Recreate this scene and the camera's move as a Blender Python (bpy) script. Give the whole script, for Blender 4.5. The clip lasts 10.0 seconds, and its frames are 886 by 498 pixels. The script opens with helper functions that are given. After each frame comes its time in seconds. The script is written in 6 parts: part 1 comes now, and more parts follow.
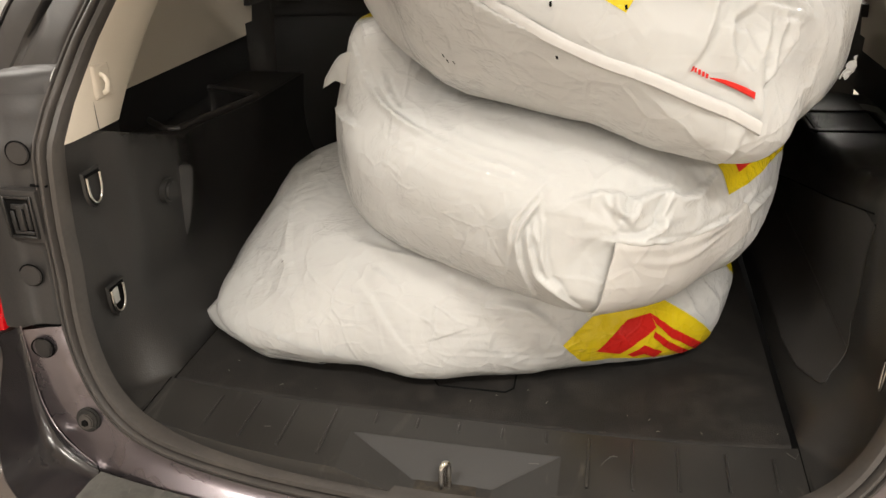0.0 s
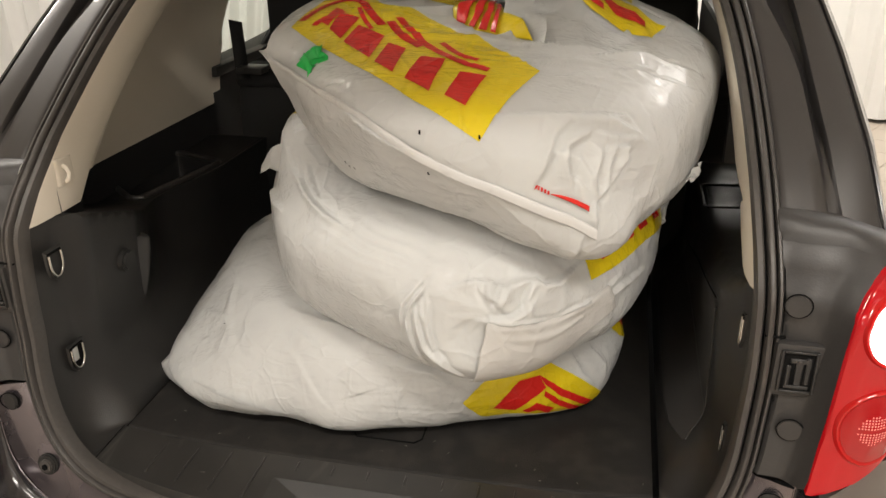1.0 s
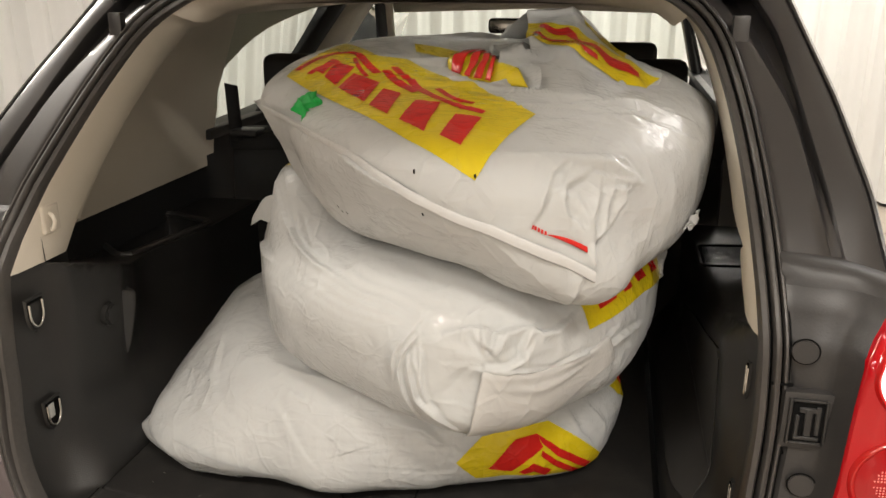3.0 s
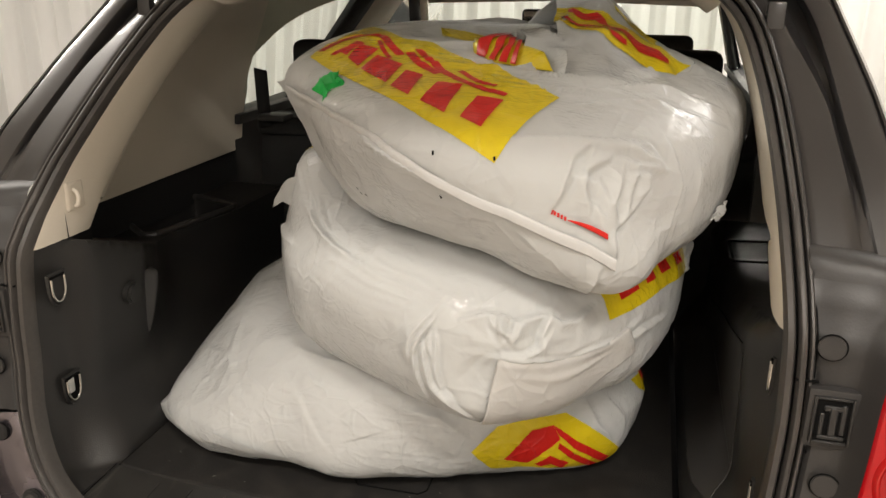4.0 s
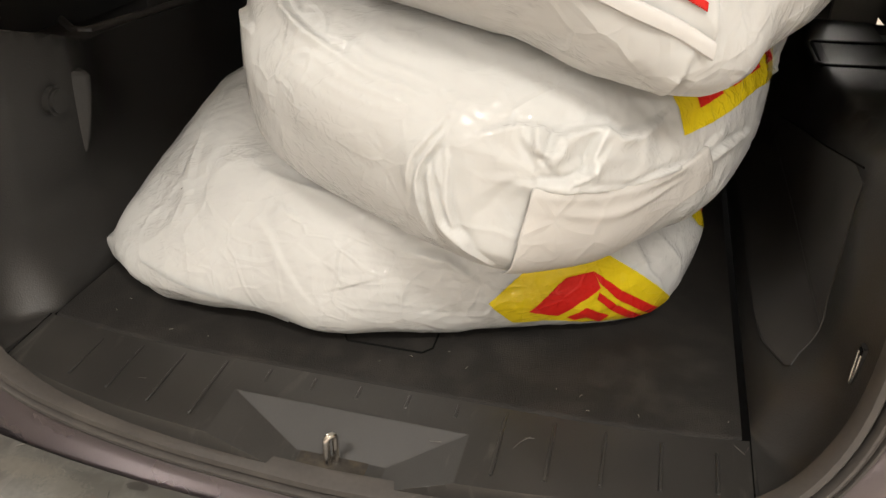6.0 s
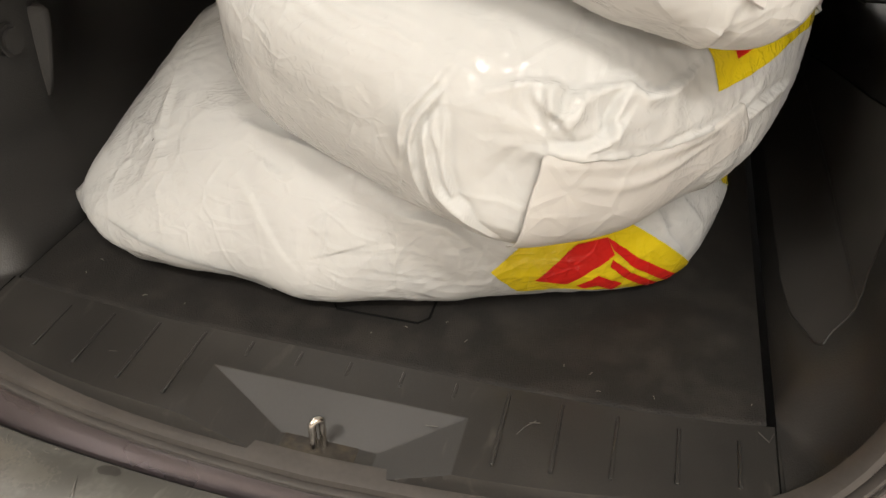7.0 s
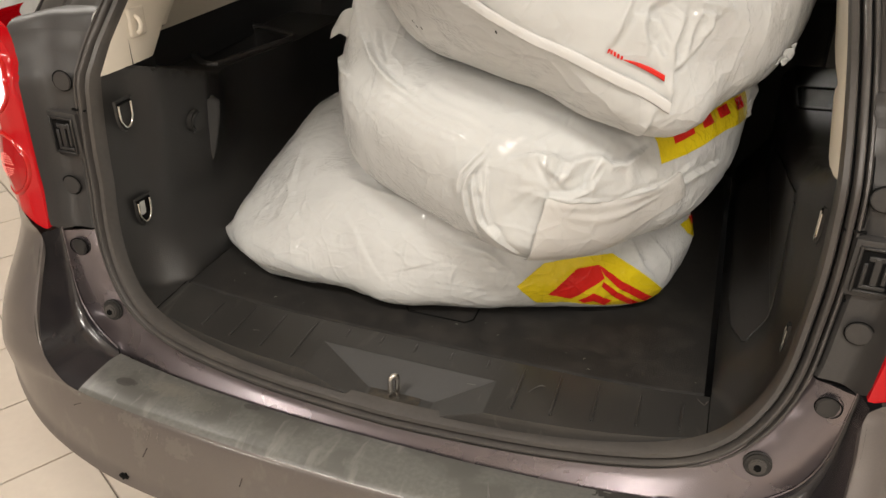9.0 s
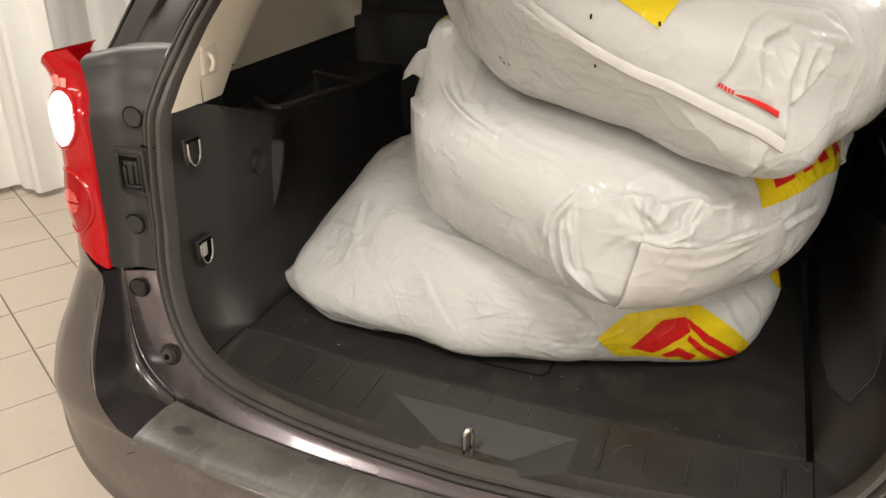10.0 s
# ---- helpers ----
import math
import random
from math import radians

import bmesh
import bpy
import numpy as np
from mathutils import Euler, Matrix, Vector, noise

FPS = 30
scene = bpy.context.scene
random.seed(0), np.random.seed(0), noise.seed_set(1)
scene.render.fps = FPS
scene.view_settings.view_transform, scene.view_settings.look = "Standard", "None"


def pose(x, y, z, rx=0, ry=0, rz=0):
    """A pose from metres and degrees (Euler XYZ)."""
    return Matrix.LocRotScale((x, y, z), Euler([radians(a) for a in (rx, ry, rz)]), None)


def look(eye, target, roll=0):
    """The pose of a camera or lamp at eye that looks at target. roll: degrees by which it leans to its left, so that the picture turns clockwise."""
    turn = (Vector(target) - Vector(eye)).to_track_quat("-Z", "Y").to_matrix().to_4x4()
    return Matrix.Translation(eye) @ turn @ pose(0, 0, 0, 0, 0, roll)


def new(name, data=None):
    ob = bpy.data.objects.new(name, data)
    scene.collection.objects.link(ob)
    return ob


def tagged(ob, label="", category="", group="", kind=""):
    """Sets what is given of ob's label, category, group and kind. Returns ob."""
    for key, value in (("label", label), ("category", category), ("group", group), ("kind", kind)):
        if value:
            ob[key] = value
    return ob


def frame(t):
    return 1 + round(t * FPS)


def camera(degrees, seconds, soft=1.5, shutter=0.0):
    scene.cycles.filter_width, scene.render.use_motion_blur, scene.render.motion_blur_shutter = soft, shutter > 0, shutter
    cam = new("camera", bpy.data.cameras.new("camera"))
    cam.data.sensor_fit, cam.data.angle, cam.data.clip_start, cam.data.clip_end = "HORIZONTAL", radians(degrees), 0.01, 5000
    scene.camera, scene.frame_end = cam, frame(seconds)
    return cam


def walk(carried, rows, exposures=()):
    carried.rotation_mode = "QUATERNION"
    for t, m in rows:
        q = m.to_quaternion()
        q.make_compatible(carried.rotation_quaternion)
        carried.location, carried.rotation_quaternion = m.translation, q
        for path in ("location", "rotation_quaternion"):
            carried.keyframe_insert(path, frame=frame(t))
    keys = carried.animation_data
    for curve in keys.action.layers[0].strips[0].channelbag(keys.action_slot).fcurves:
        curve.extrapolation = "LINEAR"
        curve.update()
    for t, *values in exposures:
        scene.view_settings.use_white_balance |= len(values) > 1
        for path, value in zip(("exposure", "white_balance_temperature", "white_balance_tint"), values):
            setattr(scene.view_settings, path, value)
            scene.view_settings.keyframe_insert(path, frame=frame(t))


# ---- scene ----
cam = camera(58.1, 10.0)
PATH = [
    (0, (0.194, -0.909, 1.536), (-0.182, 0.855, 0.673), -0.9),
    (0.5, (0.347, -0.907, 1.619), (-0.033, 0.86, 0.765), -0.8),
    (1, (0.391, -1.003, 1.704), (-0.008, 0.775, 0.881), -0.7),
    (1.5, (0.406, -1.094, 1.722), (-0.009, 0.718, 0.985), -0.7),
    (2, (0.412, -1.128, 1.708), (0.006, 0.716, 1.049), -0.6),
    (2.5, (0.405, -1.098, 1.654), (0.012, 0.759, 1.022), -0.4),
    (2.7, (0.388, -1.046, 1.638), (0.002, 0.814, 1.012), -0.3),
    (3.8, (0.382, -0.965, 1.63), (-0.069, 0.88, 1.002), 0.7),
    (4, (0.403, -0.98, 1.612), (-0.068, 0.857, 0.978), 0.6),
    (4.5, (0.409, -0.957, 1.567), (-0.081, 0.832, 0.821), 0.4),
    (5, (0.396, -0.904, 1.538), (-0.081, 0.822, 0.648), 0.4),
    (5.5, (0.365, -0.817, 1.512), (-0.094, 0.875, 0.551), 0.5),
    (5.7, (0.342, -0.766, 1.485), (-0.098, 0.922, 0.507), 0.6),
    (7, (0.289, -0.582, 1.45), (-0.106, 0.984, 0.271), 1.2),
    (7.5, (0.313, -0.624, 1.464), (-0.09, 0.942, 0.287), 1.5),
    (8, (0.346, -0.785, 1.515), (-0.085, 0.788, 0.357), 1.6),
    (8.5, (0.403, -0.96, 1.57), (-0.097, 0.635, 0.472), 1.2),
    (9, (0.425, -0.997, 1.617), (-0.14, 0.64, 0.617), 0.8),
    (9.5, (0.413, -0.986, 1.594), (-0.184, 0.686, 0.673), 0.7),
    (10, (0.325, -0.982, 1.562), (-0.323, 0.699, 0.694), 0.9),
]
EXPOSURE = [(0, -0.13), (0.5, -0.25), (1, -0.4), (1.5, -0.45), (2, -0.47), (2.5, -0.47), (4, -0.48), (4.5, -0.43), (5, -0.23), (5.5, -0.16), (7, -0.17), (7.5, -0.17), (8, -0.12), (8.5, -0.23), (9, -0.3), (9.5, -0.31), (10, -0.27)]
walk(cam, [(t, look(eye, target, roll)) for t, eye, target, roll in PATH], EXPOSURE)

# ---------------------------------------------------------------- world and lights
world = bpy.data.worlds.new("showroom_world")
scene.world = world
world.use_nodes = True
world.node_tree.nodes["Background"].inputs[0].default_value = (1.0, 0.95, 0.88, 1)
world.node_tree.nodes["Background"].inputs[1].default_value = 0.2


def area_lamp(name, place, target, sx, sy, watts, colour):
    data = bpy.data.lights.new(name, "AREA")
    data.shape, data.size, data.size_y = "RECTANGLE", sx, sy
    data.energy, data.color = watts, colour
    ob = new(name, data)
    ob.matrix_world = look(place, target)
    return ob


# unseen lamps; places, watts and tones are set to balance the brightness
WARM = (1.0, 0.93, 0.845)
COOLER = (1.0, 0.965, 0.925)
LAMPS = [(1.25, -1.6, 92, WARM), (-1.1, -1.7, 46, WARM), (-2.6, 1.0, 70, WARM), (2.9, 2.4, 125, COOLER), (1.9, -4.8, 165, WARM), (-3.0, -4.6, 105, WARM), (4.2, -4.6, 90, WARM), (1.2, 5.4, 100, WARM)]
for lx, ly, watts, tone in LAMPS:
    area_lamp("ceiling_lamp_light", (lx, ly, 3.37), (lx, ly, 0), 1.2, 0.3, watts, tone)

# ---------------------------------------------------------------- materials


def nodes_of(name):
    m = bpy.data.materials.new(name)
    m.use_nodes = True
    nt = m.node_tree
    return m, nt, nt.nodes["Principled BSDF"]


def surface(name, colour, rough, metal=0.0, vary=0.15, grain=200.0, bump=0.1, stain=4.0, stain_by=0.15, coat=0.0, spec=0.5, dist=0.002, dirt=None, edge=(0.45, 0.7), coat_rough=0.05):
    """A painted, moulded or woven surface: colour changes at two scales, uneven gloss, fine relief."""
    m, nt, b = nodes_of(name)
    n, l = nt.nodes, nt.links
    co = n.new("ShaderNodeTexCoord")
    fine, wide = n.new("ShaderNodeTexNoise"), n.new("ShaderNodeTexNoise")
    fine.inputs["Scale"].default_value, fine.inputs["Detail"].default_value = grain, 3
    wide.inputs["Scale"].default_value, wide.inputs["Detail"].default_value = stain, 5
    l.new(co.outputs["Object"], fine.inputs["Vector"])
    l.new(co.outputs["Object"], wide.inputs["Vector"])
    mix = n.new("ShaderNodeMix")
    mix.data_type = "RGBA"
    dark = [c * (1 - vary) for c in colour]
    light = [min(1, c * (1 + vary)) for c in colour]
    mix.inputs["A"].default_value, mix.inputs["B"].default_value = (*dark, 1), (*light, 1)
    l.new(fine.outputs["Fac"], mix.inputs["Factor"])
    two = n.new("ShaderNodeMix")
    two.data_type, two.blend_type = "RGBA", "MIX"
    ramp = n.new("ShaderNodeMapRange")
    ramp.inputs["From Min"].default_value, ramp.inputs["From Max"].default_value = edge
    ramp.inputs["To Max"].default_value = stain_by
    l.new(wide.outputs["Fac"], ramp.inputs["Value"])
    l.new(ramp.outputs["Result"], two.inputs["Factor"])
    l.new(mix.outputs["Result"], two.inputs["A"])
    two.inputs["B"].default_value = (*(dirt or [c * 0.5 for c in colour]), 1)
    l.new(two.outputs["Result"], b.inputs["Base Color"])
    rr = n.new("ShaderNodeMapRange")
    rr.inputs["To Min"].default_value, rr.inputs["To Max"].default_value = max(0.02, rough - 0.08), min(1, rough + 0.1)
    l.new(wide.outputs["Fac"], rr.inputs["Value"])
    l.new(rr.outputs["Result"], b.inputs["Roughness"])
    b.inputs["Metallic"].default_value = metal
    b.inputs["Coat Weight"].default_value = coat
    b.inputs["Coat Roughness"].default_value = coat_rough
    b.inputs["Specular IOR Level"].default_value = spec
    if bump:
        bp = n.new("ShaderNodeBump")
        bp.inputs["Strength"].default_value, bp.inputs["Distance"].default_value = bump, dist
        l.new(fine.outputs["Fac"], bp.inputs["Height"])
        l.new(bp.outputs["Normal"], b.inputs["Normal"])
    return m


def film(name, colour, rough=0.38, soft=0.0, gloss=(0.05, 0.50)):
    """Thin satin plastic film: soft sheets, patches of sharp little creases, glints on the creases only."""
    m, nt, b = nodes_of(name)
    n, l = nt.nodes, nt.links
    co = n.new("ShaderNodeTexCoord")

    def noise(scale, stretch=(1, 1, 1), turn=(0, 0, 0), kind="FBM", detail=2.0, warp=0.6):
        mp = n.new("ShaderNodeMapping")
        mp.inputs["Scale"].default_value, mp.inputs["Rotation"].default_value = stretch, turn
        l.new(co.outputs["Object"], mp.inputs["Vector"])
        tx = n.new("ShaderNodeTexNoise")
        tx.noise_type = kind
        tx.inputs["Scale"].default_value, tx.inputs["Detail"].default_value, tx.inputs["Distortion"].default_value = scale, detail, warp
        tx.inputs["Roughness"].default_value = 0.45
        l.new(mp.outputs["Vector"], tx.inputs["Vector"])
        return tx.outputs["Fac"]

    def ranged(value, a, b0, c, d):
        mr = n.new("ShaderNodeMapRange")
        mr.inputs["From Min"].default_value, mr.inputs["From Max"].default_value = a, b0
        mr.inputs["To Min"].default_value, mr.inputs["To Max"].default_value = c, d
        l.new(value, mr.inputs["Value"])
        return mr.outputs["Result"]

    def lines(scale, stretch, turn, width):
        """Thin straight creases where flat facets of the film meet."""
        mp = n.new("ShaderNodeMapping")
        mp.inputs["Scale"].default_value, mp.inputs["Rotation"].default_value = stretch, turn
        l.new(co.outputs["Object"], mp.inputs["Vector"])
        warp, mix = n.new("ShaderNodeTexNoise"), n.new("ShaderNodeVectorMath")
        warp.inputs["Scale"].default_value, warp.inputs["Detail"].default_value = scale * .4, 1
        l.new(mp.outputs["Vector"], warp.inputs["Vector"])
        mix.operation = "MULTIPLY_ADD"
        mix.inputs[1].default_value = (.05, .05, .05)
        l.new(warp.outputs["Color"], mix.inputs[0])
        l.new(mp.outputs["Vector"], mix.inputs[2])
        vo = n.new("ShaderNodeTexVoronoi")
        vo.feature = "DISTANCE_TO_EDGE"
        vo.inputs["Scale"].default_value = scale
        l.new(mix.outputs[0], vo.inputs["Vector"])
        return ranged(vo.outputs["Distance"], 0.0, width, 1.0, 0.0)

    wide = noise(5, detail=3)
    patches = noise(9, (1, 1, .7), (.4, .2, .1), detail=2)
    other = noise(7, (1, .8, 1), (1.4, .6, 2.1), detail=2)
    streaks = noise(6, (1, 1, 1.3), (2.0, .3, 1.1), detail=2)
    third = noise(8, (1, 1.2, 1), (.7, 2.3, .2), detail=2)
    last = None
    layers = ((noise(8, (1, 1, .5), (0.3, 0.2, 0.5), "FBM", 2, 0.6), 0.009, patches, .14, .34),
              (noise(22, (1.0, .22, .8), (0.5, 0.1, 0.9), "RIDGED_MULTIFRACTAL", 1.5, 0.6), 0.0026, other, .05, .85),
              (noise(26, (.8, 1.0, .2), (0.2, 0.7, 0.3), "RIDGED_MULTIFRACTAL", 1.5, 0.6), 0.0022, patches, .05, .80),
              (lines(16, (1, .55, .8), (.3, .5, .7), .08), 0.0013, other, .05, .70),
              (lines(34, (.6, 1, .8), (1.1, .2, .4), .12), 0.0008, patches, .05, .70),
              (noise(80, (1, .5, .8), (1.2, 0.4, 0.2), "RIDGED_MULTIFRACTAL", 1.5, 0.9), 0.0010, patches, .06, .6),
              (noise(46, (.14, .30, 1), (.10, .22, .15), "RIDGED_MULTIFRACTAL", 2.0, 0.5), 0.0022, streaks, .0, .85),
              (noise(38, (.9, .16, .5), (.5, .9, .4), "RIDGED_MULTIFRACTAL", 2.0, 0.5), 0.0018, third, .0, .80))
    for height, dist, mask, low, high in layers:
        bp = n.new("ShaderNodeBump")
        bp.inputs["Distance"].default_value = dist
        l.new(ranged(mask, .42, .62, low, high), bp.inputs["Strength"])
        l.new(height, bp.inputs["Height"])
        if last:
            l.new(last.outputs["Normal"], bp.inputs["Normal"])
        last = bp
    l.new(last.outputs["Normal"], b.inputs["Normal"])
    mix = n.new("ShaderNodeMix")
    mix.data_type = "RGBA"
    mix.inputs["A"].default_value = (*[c * 0.93 for c in colour], 1)
    mix.inputs["B"].default_value = (*[min(1, c * 1.04) for c in colour], 1)
    l.new(wide, mix.inputs["Factor"])
    l.new(mix.outputs["Result"], b.inputs["Base Color"])
    l.new(ranged(patches, .40, .62, rough + .06, rough - .06), b.inputs["Roughness"])
    b.inputs["Specular IOR Level"].default_value = 0.15
    # the skin's own gloss breaks up on the finest crinkles
    sharp = n.new("ShaderNodeBump")
    sharp.inputs["Strength"].default_value, sharp.inputs["Distance"].default_value = 1.0, 0.0045
    l.new(noise(95, (.35, 1, .9), (.9, .3, 1.4), "RIDGED_MULTIFRACTAL", 2, 1.2), sharp.inputs["Height"])
    l.new(last.outputs["Normal"], sharp.inputs["Normal"])
    l.new(sharp.outputs["Normal"], b.inputs["Coat Normal"])
    l.new(ranged(third, .47, .58, *gloss), b.inputs["Coat Weight"])
    b.inputs["Coat Roughness"].default_value = 0.08
    # light strays a little within the milky film and what it wraps
    b.inputs["Subsurface Weight"].default_value = soft
    b.inputs["Subsurface Radius"].default_value = (1.0, 0.97, 0.93)
    b.inputs["Subsurface Scale"].default_value = 0.03
    return m


FILM = film("white_film", (0.546, 0.553, 0.545), 0.36, 0.25, (0.06, 0.75))
FILM_CREAM = film("cream_film", (0.600, 0.588, 0.562), 0.42, 0.25)
FILM_SEAM = film("seam_film", (0.600, 0.595, 0.585), 0.42, 0.25)
YELLOW = film("yellow_print", (0.70, 0.54, 0.014), 0.28, 0.0, (0.6, 1.0))
RED = film("red_print", (0.60, 0.019, 0.014), 0.28, 0.0, (0.5, 1.0))
GREEN = surface("green_tape", (0.01, 0.42, 0.07), 0.4, vary=0.1, grain=60, bump=0.2)
PAINT = surface("brown_grey_paint", (0.20, 0.175, 0.188), 0.27, metal=0.9, vary=0.12, grain=900, bump=0.0, stain=7, stain_by=0.12, coat=0.6, coat_rough=0.08)
PILLAR = surface("satin_dark_pillar", (0.028, 0.0262, 0.0258), 0.36, vary=0.12, grain=300, bump=0.03, stain=5, stain_by=0.25, coat=0.7, coat_rough=0.16, dirt=(0.036, 0.033, 0.031))
BUMPER = surface("dusty_bumper_paint", (0.112, 0.097, 0.091), 0.42, metal=0.3, vary=0.2, grain=700, bump=0.02, stain=13, stain_by=0.35, coat=0.75, coat_rough=0.13, dirt=(0.135, 0.118, 0.103))
GLOSS = surface("gloss_black_panel", (0.020, 0.018, 0.020), 0.22, vary=0.1, grain=80, bump=0.0, stain=9, stain_by=0.2, coat=0.6, coat_rough=0.13, dirt=(0.06, 0.055, 0.05))
PAD = surface("scuffed_bumper_plastic", (0.118, 0.118, 0.108), 0.36, vary=0.3, grain=130, bump=0.08, stain=9, stain_by=0.9, dirt=(0.090, 0.089, 0.081), edge=(0.50, 0.56))


def add_wipes(m, colour, size, low, high):
    """Pale, slanting wipe marks of dried dirt over a surface that is already there."""
    n, l = m.node_tree.nodes, m.node_tree.links
    b = next(x for x in n if x.type == "BSDF_PRINCIPLED")
    old = b.inputs["Base Color"].links[0].from_socket
    co, mp, ns, rg, mx = n.new("ShaderNodeTexCoord"), n.new("ShaderNodeMapping"), n.new("ShaderNodeTexNoise"), n.new("ShaderNodeMapRange"), n.new("ShaderNodeMix")
    mp.inputs["Rotation"].default_value = (0, 0, 0.45)
    mp.inputs["Scale"].default_value = (size, size * 0.22, size * 0.5)
    ns.inputs["Scale"].default_value, ns.inputs["Detail"].default_value, ns.inputs["Distortion"].default_value = 1.0, 4, 0.8
    rg.inputs["From Min"].default_value, rg.inputs["From Max"].default_value, rg.inputs["To Max"].default_value = low, high, 0.75
    mx.data_type = "RGBA"
    mx.inputs["B"].default_value = (*colour, 1)
    l.new(co.outputs["Object"], mp.inputs["Vector"])
    l.new(mp.outputs["Vector"], ns.inputs["Vector"])
    l.new(ns.outputs["Fac"], rg.inputs["Value"])
    l.new(rg.outputs["Result"], mx.inputs["Factor"])
    l.new(old, mx.inputs["A"])
    l.new(mx.outputs["Result"], b.inputs["Base Color"])


def add_spot(m, centre, size, colour, amount, grain, ragged=0.5, rough=None):
    """A stain of its own shape: a ragged patch round a place on the surface."""
    n, l = m.node_tree.nodes, m.node_tree.links
    b = next(x for x in n if x.type == "BSDF_PRINCIPLED")
    co, sub, sc, ln, ns, mad, rg = (n.new("ShaderNode" + k) for k in ("TexCoord", "VectorMath", "VectorMath", "VectorMath", "TexNoise", "Math", "MapRange"))
    sub.operation, sc.operation, ln.operation, mad.operation = "SUBTRACT", "DIVIDE", "LENGTH", "MULTIPLY_ADD"
    sub.inputs[1].default_value, sc.inputs[1].default_value = centre, size
    l.new(co.outputs["Object"], sub.inputs[0])
    l.new(sub.outputs["Vector"], sc.inputs[0])
    l.new(sc.outputs["Vector"], ln.inputs[0])
    ns.inputs["Scale"].default_value, ns.inputs["Detail"].default_value, ns.inputs["Roughness"].default_value = grain, 4, .65
    l.new(co.outputs["Object"], ns.inputs["Vector"])
    mad.inputs[1].default_value = ragged * 4
    l.new(ns.outputs["Fac"], mad.inputs[0])
    l.new(ln.outputs["Value"], mad.inputs[2])
    rg.inputs["From Min"].default_value, rg.inputs["From Max"].default_value = .92 + ragged * 2, 1.04 + ragged * 2
    rg.inputs["To Min"].default_value, rg.inputs["To Max"].default_value = amount, 0.0
    l.new(mad.outputs["Value"], rg.inputs["Value"])
    targets = [("Base Color", "RGBA", (*colour, 1))] + ([("Roughness", "FLOAT", rough)] if rough is not None else [])
    for socket, kind, value in targets:
        mx = n.new("ShaderNodeMix")
        mx.data_type = kind
        k = {"RGBA": (6, 7, 2), "FLOAT": (2, 3, 0)}[kind]
        mx.inputs[k[1]].default_value = value
        l.new(b.inputs[socket].links[0].from_socket, mx.inputs[k[0]])
        l.new(rg.outputs["Result"], mx.inputs[0])
        l.new(mx.outputs[k[2]], b.inputs[socket])


add_wipes(PAD, (0.19, 0.183, 0.17), 38, 0.60, 0.74)
add_wipes(BUMPER, (0.16, 0.147, 0.13), 30, 0.60, 0.80)
add_spot(PAD, (-.40, -.100, .67), (.050, .016, .05), (.24, .22, .18), .28, 260, .9)
add_spot(PAD, (-.33, -.118, .67), (.035, .018, .05), (.22, .21, .18), .22, 220, .9)
add_spot(PAD, (.425, -.085, .67), (.055, .030, .05), (.035, .034, .031), .9, 45, .35, .12)
add_spot(PAD, (.455, -.120, .67), (.020, .030, .05), (.04, .038, .035), .85, 60, .35, .15)
add_spot(PAD, (-.49, -.110, .67), (.022, .010, .05), (.045, .043, .04), .8, 60, .3)
add_spot(PAD, (-.24, -.088, .67), (.016, .008, .05), (.045, .043, .04), .8, 60, .3)
add_spot(BUMPER, (-.335, -.195, .63), (.030, .02, .022), (.20, .185, .165), .28, 120, .7)
add_spot(BUMPER, (-.43, -.180, .650), (.035, .02, .012), (.20, .185, .165), .32, 120, .7)
add_spot(BUMPER, (-.42, -.190, .61), (.012, .03, .05), (.18, .165, .15), .25, 120, .7)
# dusty; its lighter tone also paints light and sheen lying on the sill
SILL = surface("grey_black_sill_plastic", (0.027, 0.026, 0.0246), 0.31, vary=0.2, grain=420, bump=0.1, stain=9, stain_by=0.25, dirt=(0.055, 0.051, 0.046))
# darker than the sill to offset the strong light on the recess's back
RECESS = surface("darkened_recess_plastic", (0.024, 0.0234, 0.0226), 0.46, vary=0.12, grain=300, bump=0.03, stain=8, stain_by=0.2)
add_wipes(SILL, (0.085, 0.08, 0.07), 34, 0.64, 0.80)
TRIM = surface("black_grained_plastic", (0.023, 0.0222, 0.0212), 0.42, vary=0.2, grain=420, bump=0.25, stain=6, stain_by=0.25, spec=0.45, dirt=(0.030, 0.027, 0.024))
REAR = surface("grey_panel_plastic", (0.035, 0.033, 0.0318), 0.45, vary=0.15, grain=300, bump=0.12, stain=6, stain_by=0.3, dirt=(0.05, 0.045, 0.04))
REAR_TAG = surface("grey_paper_tag", (0.42, 0.42, 0.40), 0.6, vary=0.2, grain=120, bump=0.2)
# trim plastic lightened to paint the light that rim and rib catch
RIM = surface("lit_rim_plastic", (0.042, 0.040, 0.038), 0.35, vary=0.2, grain=200, bump=0.1)
# bluish window light painted into the right ledge's colour; the trim itself is black
LIT_LEDGE = surface("lit_grey_ledge", (0.135, 0.146, 0.146), 0.26, vary=0.12, grain=300, bump=0.04, spec=0.6)
RUBBER = surface("seal_rubber", (0.056, 0.051, 0.0475), 0.43, vary=0.2, grain=150, bump=0.1, stain=12, stain_by=0.4, dirt=(0.09, 0.08, 0.07))
CARPET = surface("black_floor_mat", (0.0128, 0.0117, 0.0106), 0.75, vary=0.75, grain=420, bump=0.6, stain=26, stain_by=0.55, spec=0.35, dirt=(0.034, 0.030, 0.026))
BEIGE = surface("beige_trim", (0.66, 0.60, 0.505), 0.55, vary=0.05, grain=500, bump=0.1, stain=3, stain_by=0.12)
